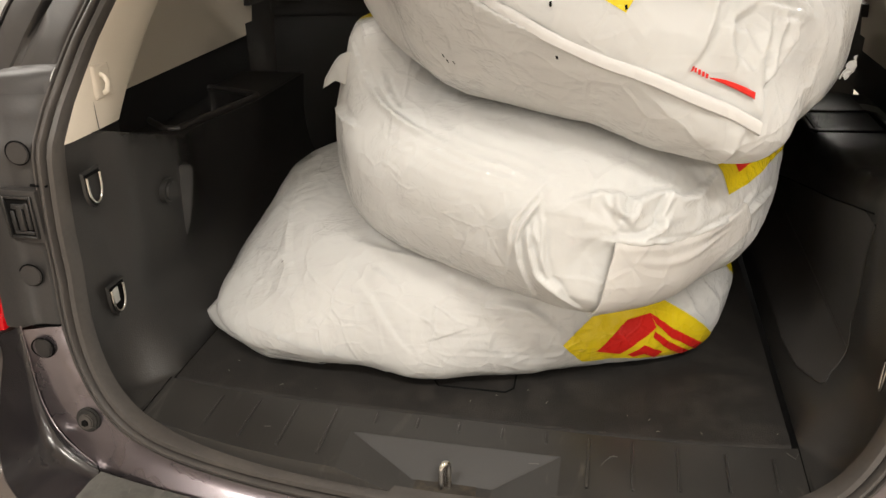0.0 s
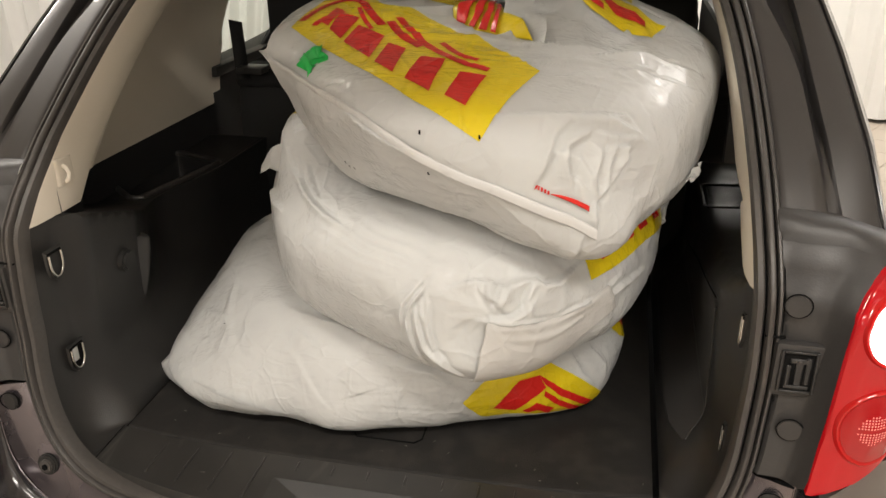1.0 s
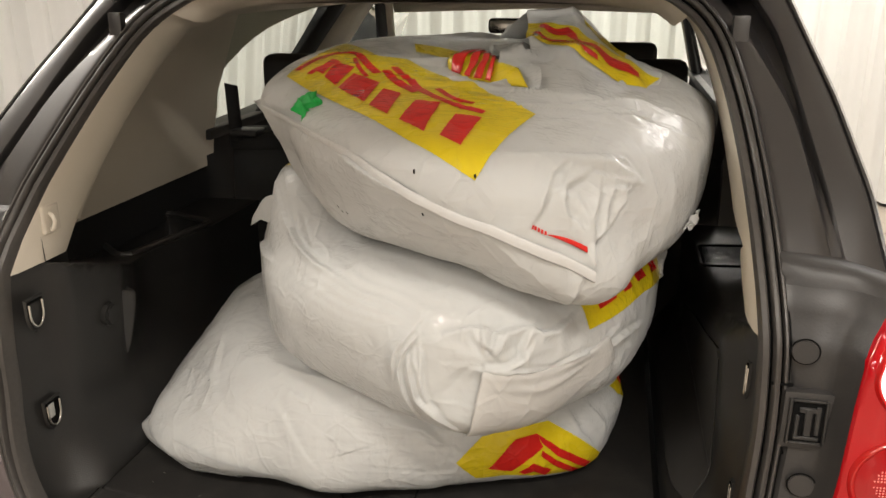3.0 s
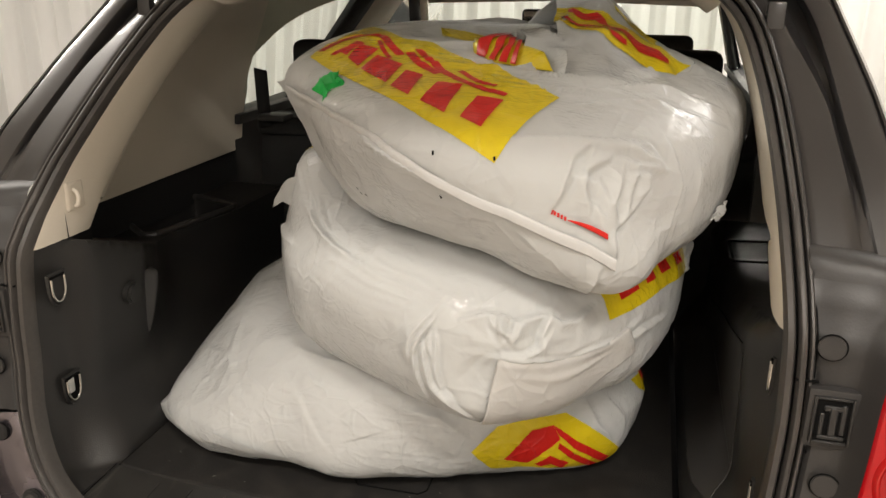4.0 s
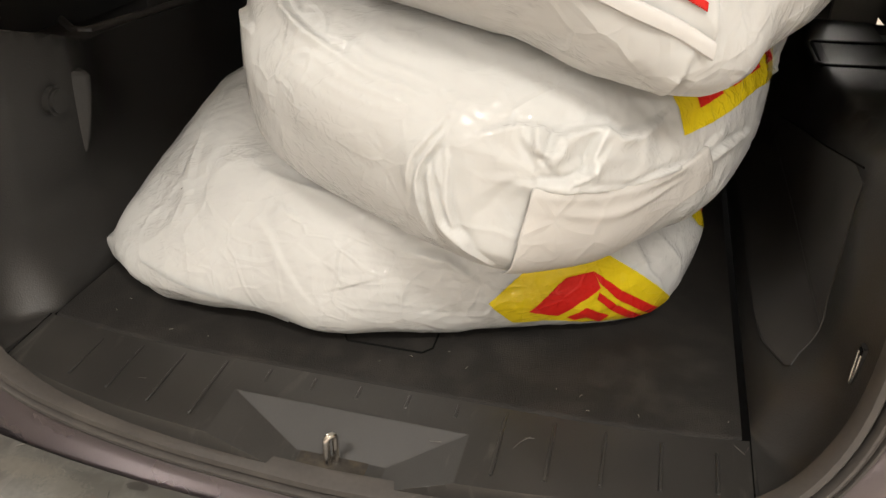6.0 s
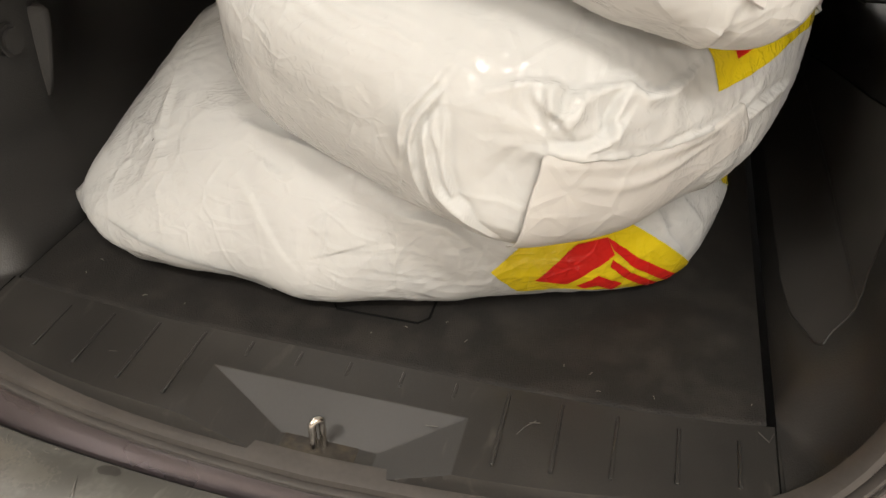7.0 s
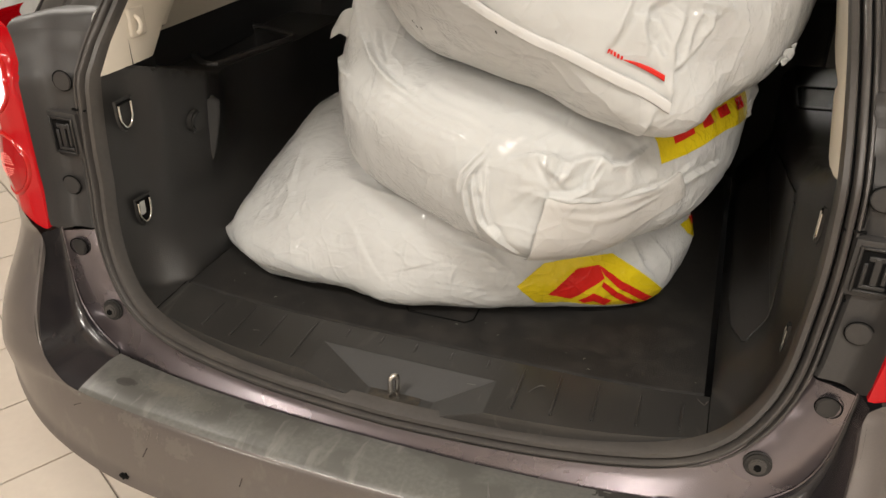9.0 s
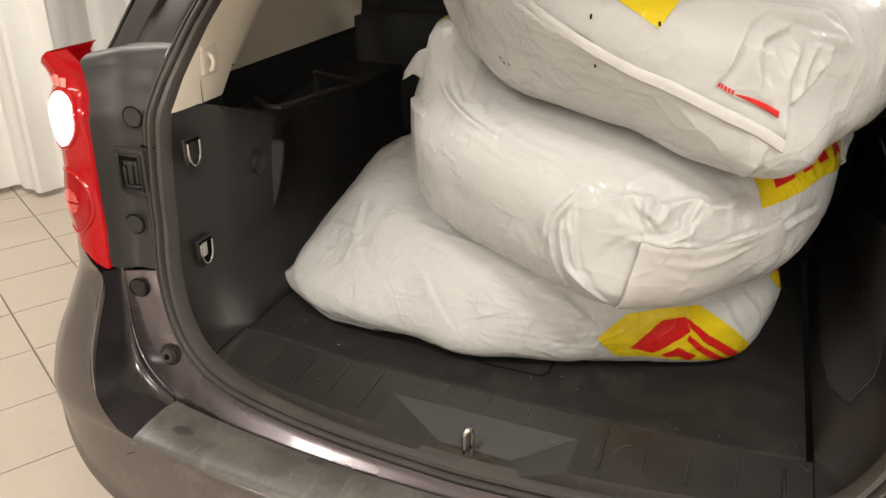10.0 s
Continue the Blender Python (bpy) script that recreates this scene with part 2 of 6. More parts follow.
LINING = surface("roof_lining", (0.64, 0.595, 0.515), 0.9, vary=0.06, grain=600, bump=0.15, stain=2, stain_by=0.1)
SEAT = surface("black_seat_cloth", (0.012, 0.012, 0.012), 0.8, vary=0.35, grain=500, bump=0.3)
CHROME = surface("chrome", (0.72, 0.70, 0.66), 0.16, metal=1.0, vary=0.08, grain=90, bump=0.05, stain=40, stain_by=0.3)
# near black: paints shade in gaps and holes, also cracks, chips and specks
DARK = surface("shade_and_black_marks", (0.005, 0.005, 0.005), 0.9, bump=0, spec=0.1)
# part of its lightness stands in for light on the right wall
CLOTH = surface("woven_panel_cloth", (0.038, 0.0358, 0.0338), 0.75, vary=0.5, grain=900, bump=0.6, stain=8, stain_by=0.2)
CURTAIN = surface("white_curtain_cloth", (0.88, 0.885, 0.87), 0.85, vary=0.05, grain=300, bump=0.15, stain=1.2, stain_by=0.12, dirt=(0.74, 0.71, 0.66))
TILE = surface("beige_floor_tile", (0.51, 0.445, 0.375), 0.32, vary=0.06, grain=40, bump=0.03, stain=3, stain_by=0.25, dirt=(0.42, 0.36, 0.295))
GROUT = surface("tile_grout", (0.20, 0.17, 0.145), 0.9, vary=0.2, grain=120, bump=0.2)
PLASTER = surface("white_plaster", (0.78, 0.75, 0.70), 0.85, vary=0.05, grain=90, bump=0.08, stain=1, stain_by=0.1)


def glow(name, colour, strength, base):
    m, nt, b = nodes_of(name)
    b.inputs["Base Color"].default_value = (*base, 1)
    b.inputs["Emission Color"].default_value = (*colour, 1)
    b.inputs["Emission Strength"].default_value = strength
    b.inputs["Roughness"].default_value = 0.12
    b.inputs["Coat Weight"].default_value = 0.3
    return m


BULB = glow("lit_reverse_lamp", (1.0, 0.95, 0.88), 6.0, (0.9, 0.9, 0.9))
LENS = glow("red_lamp_lens", (1.0, 0.004, 0.012), 0.165, (0.34, 0.002, 0.005))
LENS_DARK = glow("dark_red_lamp_lens", (1.0, 0.02, 0.015), 0.15, (0.36, 0.006, 0.006))
LENS_LOW = glow("red_lower_chamber", (1.0, 0.004, 0.012), 0.10, (0.30, 0.002, 0.004))
# pale and glowing to paint what mirror facets and prism dots reflect
LENS_PALE = glow("pale_lens_reflection", (1.0, 0.12, 0.10), 0.40, (0.80, 0.30, 0.27))
PANEL_LIGHT = glow("lamp_diffuser", (1.0, 0.92, 0.80), 3.0, (0.9, 0.9, 0.9))
GLASS, _nt, _b = nodes_of("window_glass")
_b.inputs["Transmission Weight"].default_value = 1.0
_b.inputs["Roughness"].default_value = 0.0
_b.inputs["IOR"].default_value = 1.05
_b.inputs["Base Color"].default_value = (0.80, 0.91, 0.85, 1)

# ---------------------------------------------------------------- mesh helpers


def link_mesh(name, verts, faces, material, parent=None, label="", smooth=True):
    me = bpy.data.meshes.new(name)
    me.from_pydata([tuple(v) for v in verts], [], faces)
    me.materials.append(material)
    me.update()
    bm = bmesh.new()
    bm.from_mesh(me)
    bmesh.ops.recalc_face_normals(bm, faces=bm.faces)
    bm.to_mesh(me)
    bm.free()
    if smooth:
        me.polygons.foreach_set("use_smooth", [True] * len(me.polygons))
        me.set_sharp_from_angle(angle=radians(42))
    ob = new(name, me)
    ob.parent = parent
    if label:
        ob["label"] = label
    return ob


def part(name, bm, material, parent=None, label="", smooth=True):
    """Links a bmesh as one mesh object under a thing or a part."""
    bmesh.ops.recalc_face_normals(bm, faces=bm.faces)
    me = bpy.data.meshes.new(name)
    bm.to_mesh(me)
    bm.free()
    me.materials.append(material)
    if smooth:
        me.polygons.foreach_set("use_smooth", [True] * len(me.polygons))
        me.set_sharp_from_angle(angle=radians(42))
    ob = new(name, me)
    ob.parent = parent
    if label:
        ob["label"] = label
    return ob


def thing(name, place, label, category, group="", kind=""):
    ob = new(name)
    ob.location = place
    ob.empty_display_size = 0.05
    return tagged(ob, label, category, group, kind)


def loft(rows, closed=False):
    """Vertices and faces of a sheet through rows of points, all rows of one length."""
    n = len(rows[0])
    verts = [p for r in rows for p in r]
    faces = []
    for i in range(len(rows) - 1):
        for j in range(n if closed else n - 1):
            k = (j + 1) % n
            faces.append((i * n + j, i * n + k, (i + 1) * n + k, (i + 1) * n + j))
    return verts, faces


def sheet(name, rows, material, parent=None, label="", thick=0.0, closed=False, smooth=True):
    v, f = loft(rows, closed)
    ob = link_mesh(name, v, f, material, parent, label, smooth)
    if thick:
        s = ob.modifiers.new("thickness", "SOLIDIFY")
        s.thickness, s.offset = thick, 0
    return ob


def block(name, lo, hi, material, parent=None, label="", bevel=0.004, seg=2):
    bm = bmesh.new()
    bmesh.ops.create_cube(bm, size=1)
    for v in bm.verts:
        v.co = Vector([(a + b) / 2 + c * (b - a) for a, b, c in zip(lo, hi, v.co)])
    if bevel:
        bmesh.ops.bevel(bm, geom=bm.edges[:], offset=bevel, segments=seg, affect="EDGES", profile=0.6)
    return part(name, bm, material, parent, label)


def disc(name, m, r, depth, material, parent=None, label="", bevel=0.002, seg=28):
    bm = bmesh.new()
    bmesh.ops.create_cone(bm, cap_ends=True, segments=seg, radius1=r, radius2=r, depth=depth)
    if bevel:
        rim = [e for e in bm.edges if len(e.link_faces) == 2 and any(len(f.verts) > 4 for f in e.link_faces)]
        bmesh.ops.bevel(bm, geom=rim, offset=bevel, segments=2, affect="EDGES")
    bm.transform(m)
    return part(name, bm, material, parent, label)


def tube(name, pts, r, material, parent=None, label="", closed=False, sides=10):
    pts = [Vector(p) for p in pts]
    n = len(pts)
    rows = []
    last = None
    for i, p in enumerate(pts):
        a = pts[(i - 1) % n] if closed or i else p
        b = pts[(i + 1) % n] if closed or i < n - 1 else p
        d = (b - a).normalized()
        side = last - d * last.dot(d) if last else d.orthogonal()
        side.normalize()
        last = side
        up = d.cross(side)
        rows.append([p + side * (r * math.cos(2 * math.pi * k / sides)) + up * (r * math.sin(2 * math.pi * k / sides)) for k in range(sides)])
    if closed:
        rows.append(rows[0])
    v, f = loft(rows, True)
    if not closed:
        f += [tuple(range(sides)), tuple(range((n - 1) * sides, n * sides))]
    return link_mesh(name, v, f, material, parent, label)


def smoothstep(a, b, x):
    t = np.clip((np.asarray(x, float) - a) / (b - a), 0, 1)
    return t * t * (3 - 2 * t)


def curve_through(pts, n):
    """n points along a smooth line through the given ones, evenly spread."""
    p = np.array(pts, float)
    ext = np.vstack([2 * p[0] - p[1], p, 2 * p[-1] - p[-2]])
    out = []
    for i in range(1, len(ext) - 2):
        a, b, c, d = ext[i - 1:i + 3]
        for t in np.linspace(0, 1, 24, endpoint=False):
            out.append(0.5 * (2 * b + (c - a) * t + (2 * a - 5 * b + 4 * c - d) * t ** 2 + (3 * b - a - 3 * c + d) * t ** 3))
    out.append(p[-1])
    out = np.array(out)
    s = np.r_[0, np.cumsum(np.linalg.norm(np.diff(out, axis=0), axis=1))]
    q = np.linspace(0, s[-1], n)
    return np.stack([np.interp(q, s, out[:, k]) for k in range(out.shape[1])], 1)


# ---------------------------------------------------------------- the room
TURN = radians(-30)
AX, AY = Vector((math.cos(TURN), math.sin(TURN), 0)), Vector((-math.sin(TURN), math.cos(TURN), 0))
block("floor", (-9, -8, -0.2), (9, 10, -0.006), GROUT, bevel=0)
tagged(bpy.data.objects["floor"], "beige ceramic tile floor with dark thin joints", "floor", kind="structure")
TILE_SIZE = .312


def tile_box(u, v):
    """Corners of one tile on the floor's turned grid."""
    a, b = -1.667 + TILE_SIZE * u + .0015, -.318 + TILE_SIZE * v + .0015
    e = TILE_SIZE - .003
    out = []
    for z, k in ((-.008, 0.0), (0.0, 0.002)):
        for p, q in ((a + k, b + k), (a + e - k, b + k), (a + e - k, b + e - k), (a + k, b + e - k)):
            w = AX * p + AY * q
            out.append((w.x, w.y, z))
    return out


TILE_FACES = [(4, 5, 6, 7), (0, 1, 5, 4), (1, 2, 6, 5), (2, 3, 7, 6), (3, 0, 4, 7)]
tv, tf = [], []
NEAR_TILES = []
for tu in range(-22, 30):
    for tw in range(-20, 32):
        c = AX * (-1.667 + TILE_SIZE * (tu + .5)) + AY * (-.318 + TILE_SIZE * (tw + .5))
        if not (-8.4 < c.x < 8.4 and -7.4 < c.y < 9.4):
            continue
        if (-3.6 < c.x < -.55 and -.6 < c.y < 2.0):
            NEAR_TILES.append((tu, tw))
            continue
        n = len(tv)
        tv += tile_box(tu, tw)
        tf += [tuple(n + i for i in f) for f in TILE_FACES]
rest_of_tiles = link_mesh("floor_tiles", tv, tf, TILE, None, smooth=False)
rest_of_tiles["kind"] = "stuff"
rest_of_tiles.parent = bpy.data.objects["floor"]
block("ceiling", (-9, -8, 3.5), (9, 10, 3.6), PLASTER, bevel=0)
tagged(bpy.data.objects["ceiling"], "plain white plaster ceiling", "ceiling", kind="structure")
for name, lo, hi in (("wall_north", (-9, 9.8, 0), (9, 10, 3.5)), ("wall_south", (-9, -8, 0), (9, -7.8, 3.5)), ("wall_west", (-9, -7.8, 0), (-8.8, 9.8, 3.5)), ("wall_east", (8.8, -7.8, 0), (9, 9.8, 3.5))):
    tagged(block(name, lo, hi, PLASTER, bevel=0), "plain white plaster wall", "wall", kind="structure")

# added fixtures for those lamps, none of them in view
for lx, ly, watts, tone in LAMPS:
    lamp = thing("ceiling_lamp", (lx, ly, 3.5), "unseen flat white ceiling lamp with a lit diffuser", "lamp", "ceiling lamps")
    for nm, lo, hi, mat in (("lamp_body", (-.66, -.20, -.09), (.66, .20, 0.0), PLASTER), ("diffuser", (-.60, -.15, -.098), (.60, .15, -.091), PANEL_LIGHT)):
        block(nm, lo, hi, mat, lamp, bevel=.004)


def curtain(pts, base, amp, pitch, seed, label):
    """A hanging cloth along a plan line, with uneven folds that open towards the hem."""
    rng = random.Random(seed)
    line = curve_through(pts, 2)
    length = sum((Vector(b) - Vector(a)).length for a, b in zip(pts[:-1], pts[1:]))
    n = int(length / 0.022)
    line = curve_through(pts, n)
    tang = np.gradient(line, axis=0)
    tang /= np.linalg.norm(tang, axis=1)[:, None]
    nor = np.stack([-tang[:, 1], tang[:, 0]], 1)
    s = np.linspace(0, length, n)
    ph = [rng.uniform(0, 6.28) for _ in range(4)]
    rows = []
    for z in np.linspace(base, 3.45, 14):
        k = 1 - 0.35 * (z - base) / 3.4
        wob = 0.5 * np.sin(s * 1.7 + ph[0] + 0.25 * z) + 0.3 * np.sin(s * 0.9 + ph[1])
        fold = np.sin(2 * np.pi * s / pitch + 1.6 * wob + ph[2]) + 0.45 * np.sin(4.4 * np.pi * s / pitch + 2 * wob + ph[3])
        off = amp * k * fold + 0.02 * np.sin(s * 3 + z)
        p = line + nor * off[:, None]
        rows.append([(a, b, z) for a, b in p])
    v, f = loft(rows)
    ob = link_mesh("curtain", v, f, CURTAIN)
    return tagged(ob, label, "curtain", "curtains round the room")


curtain([(-2.78, 1.90), (-3.3, 1.76), (-4.5, 1.5), (-7.5, 0.8)], 0.03, 0.040, 0.26, 3, "off-white floor-length curtain with soft folds")
curtain([(-3.9, 1.9), (-2.9, 3.4), (-1.9, 5.4), (0.0, 6.6), (1.2, 6.35), (2.3, 5.68), (4.2, 4.5), (7.2, 2.7)], 0.03, 0.032, 0.24, 5, "white floor-length curtain hanging in folds behind the car")

# ---------------------------------------------------------------- the car: shape lines
car = thing("car", (0, 0, 0), "dark brown-grey estate car with its tailgate raised open", "car")

# half of the opening's rubber seal, from the middle of the sill to the middle of the roof: x, z
HALF = [(0, .695), (.11, .697), (.22, .699), (.32, .703), (.40, .709), (.46, .717), (.505, .730), (.535, .748), (.562, .774), (.588, .812), (.608, .858), (.620, .925), (.627, 1.04), (.623, 1.16),
        (.613, 1.28), (.598, 1.39), (.578, 1.48), (.548, 1.56), (.50, 1.61), (.43, 1.636), (.2, 1.65), (0, 1.652)]


def rear_y(x, z):
    """How far forward the rear face lies."""
    y = np.interp(z, [0.60, 0.735, 0.85, 0.965, 1.165, 1.22, 1.30, 1.56, 1.7], [-0.05, 0.0, 0.04, 0.067, 0.085, 0.125, 0.20, 0.495, 0.65])
    return y - 0.04 * (1 - np.clip(np.abs(x) / 0.52, 0, 1) ** 2) * (1 - smoothstep(0.69, 0.80, z))


half = curve_through(HALF, 90)
OUT = np.vstack([half, (half * [-1, 1])[::-1][1:-1]])      # whole loop, counter-clockwise from the sill's middle
_t = np.roll(OUT, -1, 0) - np.roll(OUT, 1, 0)
_t /= np.linalg.norm(_t, axis=1)[:, None]
OUTN = np.stack([_t[:, 1], -_t[:, 0]], 1)                   # outward in x, z


def ring(grow, dy):
    """The seal's loop, grown outward and moved forward."""
    q = OUT + OUTN * grow
    return [(x, float(rear_y(x0, z0)) + dy, z) for (x, z), (x0, z0) in zip(q, OUT)]


# rubber seal: two lips with a groove between
sheet("door_seal", [ring(g, d) for g, d in ((-.016, .022), (-.017, .004), (-.013, -.006), (-.006, -.008), (-.0035, -.005), (-.003, .010), (.0008, .010), (.0015, -.006), (.004, -.011), (.007, -.012), (.0105, -.010), (.0118, -.006), (.0122, .007), (.0148, .007), (.0155, -.004), (.017, -.007), (.020, -.007), (.023, .0), (.023, .012))],
      RUBBER, car, "dusty black rubber weatherstrip", closed=True)
# black tubes paint the shade down in the two grooves
for grow, dy in ((-.0011, .0035), (.0135, .0025)):
    tube("seal_groove_shade", ring(grow, dy), .0017, DARK, car, closed=True, sides=6)


def seal_x(z):
    i = (half[:, 1] >= 0.86)
    return float(np.interp(z, half[i][:, 1], half[i][:, 0]))


# crease where the painted corner of the opening meets the body corner
SEAM = [(.695, .024, .888), (.691, .020, .84), (.684, .012, .79), (.672, .003, .75), (.654, -.005, .72), (.632, -.013, .70), (.602, -.022, .683), (.572, -.030, .670)]


def outer_x(z):
    return float(np.interp(z, [1.22, 1.25, 1.283, 1.37, 1.464, 1.55, 1.65, 1.70], [.815, .80, .788, .762, .735, .702, .665, .63]))


for side in (-1, 1):
    # upper pillar outside: a flange, a drain groove and a glossy black outer face
    zs = np.linspace(1.272, 1.69, 24)
    rows, rows2, rows3 = [], [], []
    for z in zs:
        xs = seal_x(min(z, 1.60)) + 0.018 - max(0, z - 1.60) * 0.9
        xo, y = outer_x(z), float(rear_y(0.6, z))
        w = xo - xs
        dip, high = float(smoothstep(1.285, 1.36, z)), float(smoothstep(1.42, 1.58, z))
        ra, rb, deep = .455 - .20 * high, .555 + .07 * high, (.030 + .035 * high) * dip
        fall = .030 * (1 - float(smoothstep(1.272, 1.36, z)))
        rows.append([(side * (xs + w * a), y + d, z - fall * a * a) for a, d in ((0, .008), (.03, .001), (.06, -.004), (.10, -.005), (.15, -.005), (ra * .7, -.004), (ra - .015, -.003), (ra, .002 * dip))])
        rows2.append([(side * (xs + w * a), y + d, z - fall * a * a) for a, d in ((ra, .002 * dip), (ra + .02, .8 * deep), ((ra + rb) / 2, deep), (rb - .015, .75 * deep), (rb, .001), (rb + .02, -.004), (.72, -.008), (.85, -.008), (.915, -.006), (.93, .003), (.945, .003), (.955, -.006), (.985, -.007), (1.0, .004))])
        rows3.append([(side * (xo), y + .004, z - fall), (side * (xo + .012), y + .05, z - fall), (side * (xo + .03), y + .35, z), (side * (xo + .035), y + 1.0, z)])
    sheet("pillar_flange", rows, PILLAR, car)
    sheet("pillar_panel", rows2, PILLAR, car, "dark satin outer pillar panel")
    sheet("quarter_panel", rows3, GLOSS, car)
    # lower rear panel beside the opening, from the seal to the lamp; below its seam the painted corner
    for nm, zs, mat, lab in (("rear_panel", np.linspace(0.881, 1.235, 24), REAR, "dark grey moulded rear panel beside the lamp"), ("lower_corner", np.linspace(0.665, 0.878, 16), PAINT, "painted lower corner of the opening")):
        rows = []
        for z in zs:
            if z >= 0.86:
                xs = seal_x(z) + 0.018
            elif z >= .70:
                xs = half[np.argmin(np.abs(half[:60, 1] - (z + .004))), 0] + 0.014
            else:
                xs = half[np.argmin(np.abs(half[:60, 1] - .704)), 0] + 0.014 + (.70 - z) * 6
            xo = float(np.interp(z, [.668, .683, .70, .72, .75, .79, .84, .888, .90, 1.0, 1.1, 1.17, 1.235], [.572, .602, .632, .654, .672, .684, .691, .697, .704, .716, .723, .733, .775]))
            y = float(rear_y(0.6, z))
            ramp = float(smoothstep(.862, .90, z)) if z > .88 else 0.0
            step = 0.012 * float(smoothstep(1.19, 1.215, z))
            turn = float(np.interp(z, [p[2] for p in SEAM[::-1]], [p[1] for p in SEAM[::-1]])) - y if z < .88 else 0.0
            xs = min(xs, xo - .02)
            rows.append([(side * (xs + (xo - xs) * a), y + d + e * ramp - step + turn * a ** 2, z) for a, d, e in ((0, .012, 0), (.03, .006, 0), (.12, .006, 0), (.2, .0, 0), (.5, -.001, 0), (.66, -.002, -.001), (.76, -.002, -.008), (.88, .0, -.026), (1.0, .002, -.048))])
        top_row = rows[-1]
        sheet(nm, rows, mat, car, lab)
        if nm == "rear_panel":
            xs, xo, y = seal_x(1.272) + .018, outer_x(1.272), float(rear_y(.6, 1.272))
            up = [(side * (xs + (xo - xs) * k / 8), y + .010 - .01 * k / 8, 1.274 - .030 * (k / 8) ** 2) for k in range(9)]
            lens_top = [Vector(p) for p in top_row]
            sheet("shoulder", [[tuple(p.lerp(Vector(q), s) + Vector((0, -.010 * math.sin(math.pi * s), .010 * math.sin(math.pi * s)))) for p, q in zip(lens_top, up)] for s in np.linspace(0, 1, 7)], REAR, car)
    # shadow line between the two
    sheet("panel_seam", [[(side * (seal_x(.88) + .02 + .058 * q), float(rear_y(.6, z)) + .006 - .02 * max(0, q - .7), z) for q in np.linspace(0, 1, 6)] for z in (.872, .887)], DARK, car)

# ---------------------------------------------------------------- rear lamps


def lamp_in(z):
    return float(np.interp(z, [.855, .90, 1.0, 1.1, 1.17, 1.22, 1.25, 1.27], [.700, .704, .716, .723, .731, .757, .785, .812]))


def lens_y(x, z):
    """The lens's rear surface: it bows round the car's corner, with two round swellings."""
    d = x - lamp_in(z)
    y = float(rear_y(.7, min(z, 1.2))) - .050 + float(np.interp(d, [0, .03, .06, .09, .12, .145, .165, .2], [0, -.004, .004, .022, .055, .11, .20, .4]))
    up = math.exp(-(((z - 1.152) / .058) ** 2 + ((x - .795) / .055) ** 2))
    low = math.exp(-(((z - 1.0) / .052) ** 2 + ((x - .785) / .05) ** 2))
    return y - .014 * up - .014 * low


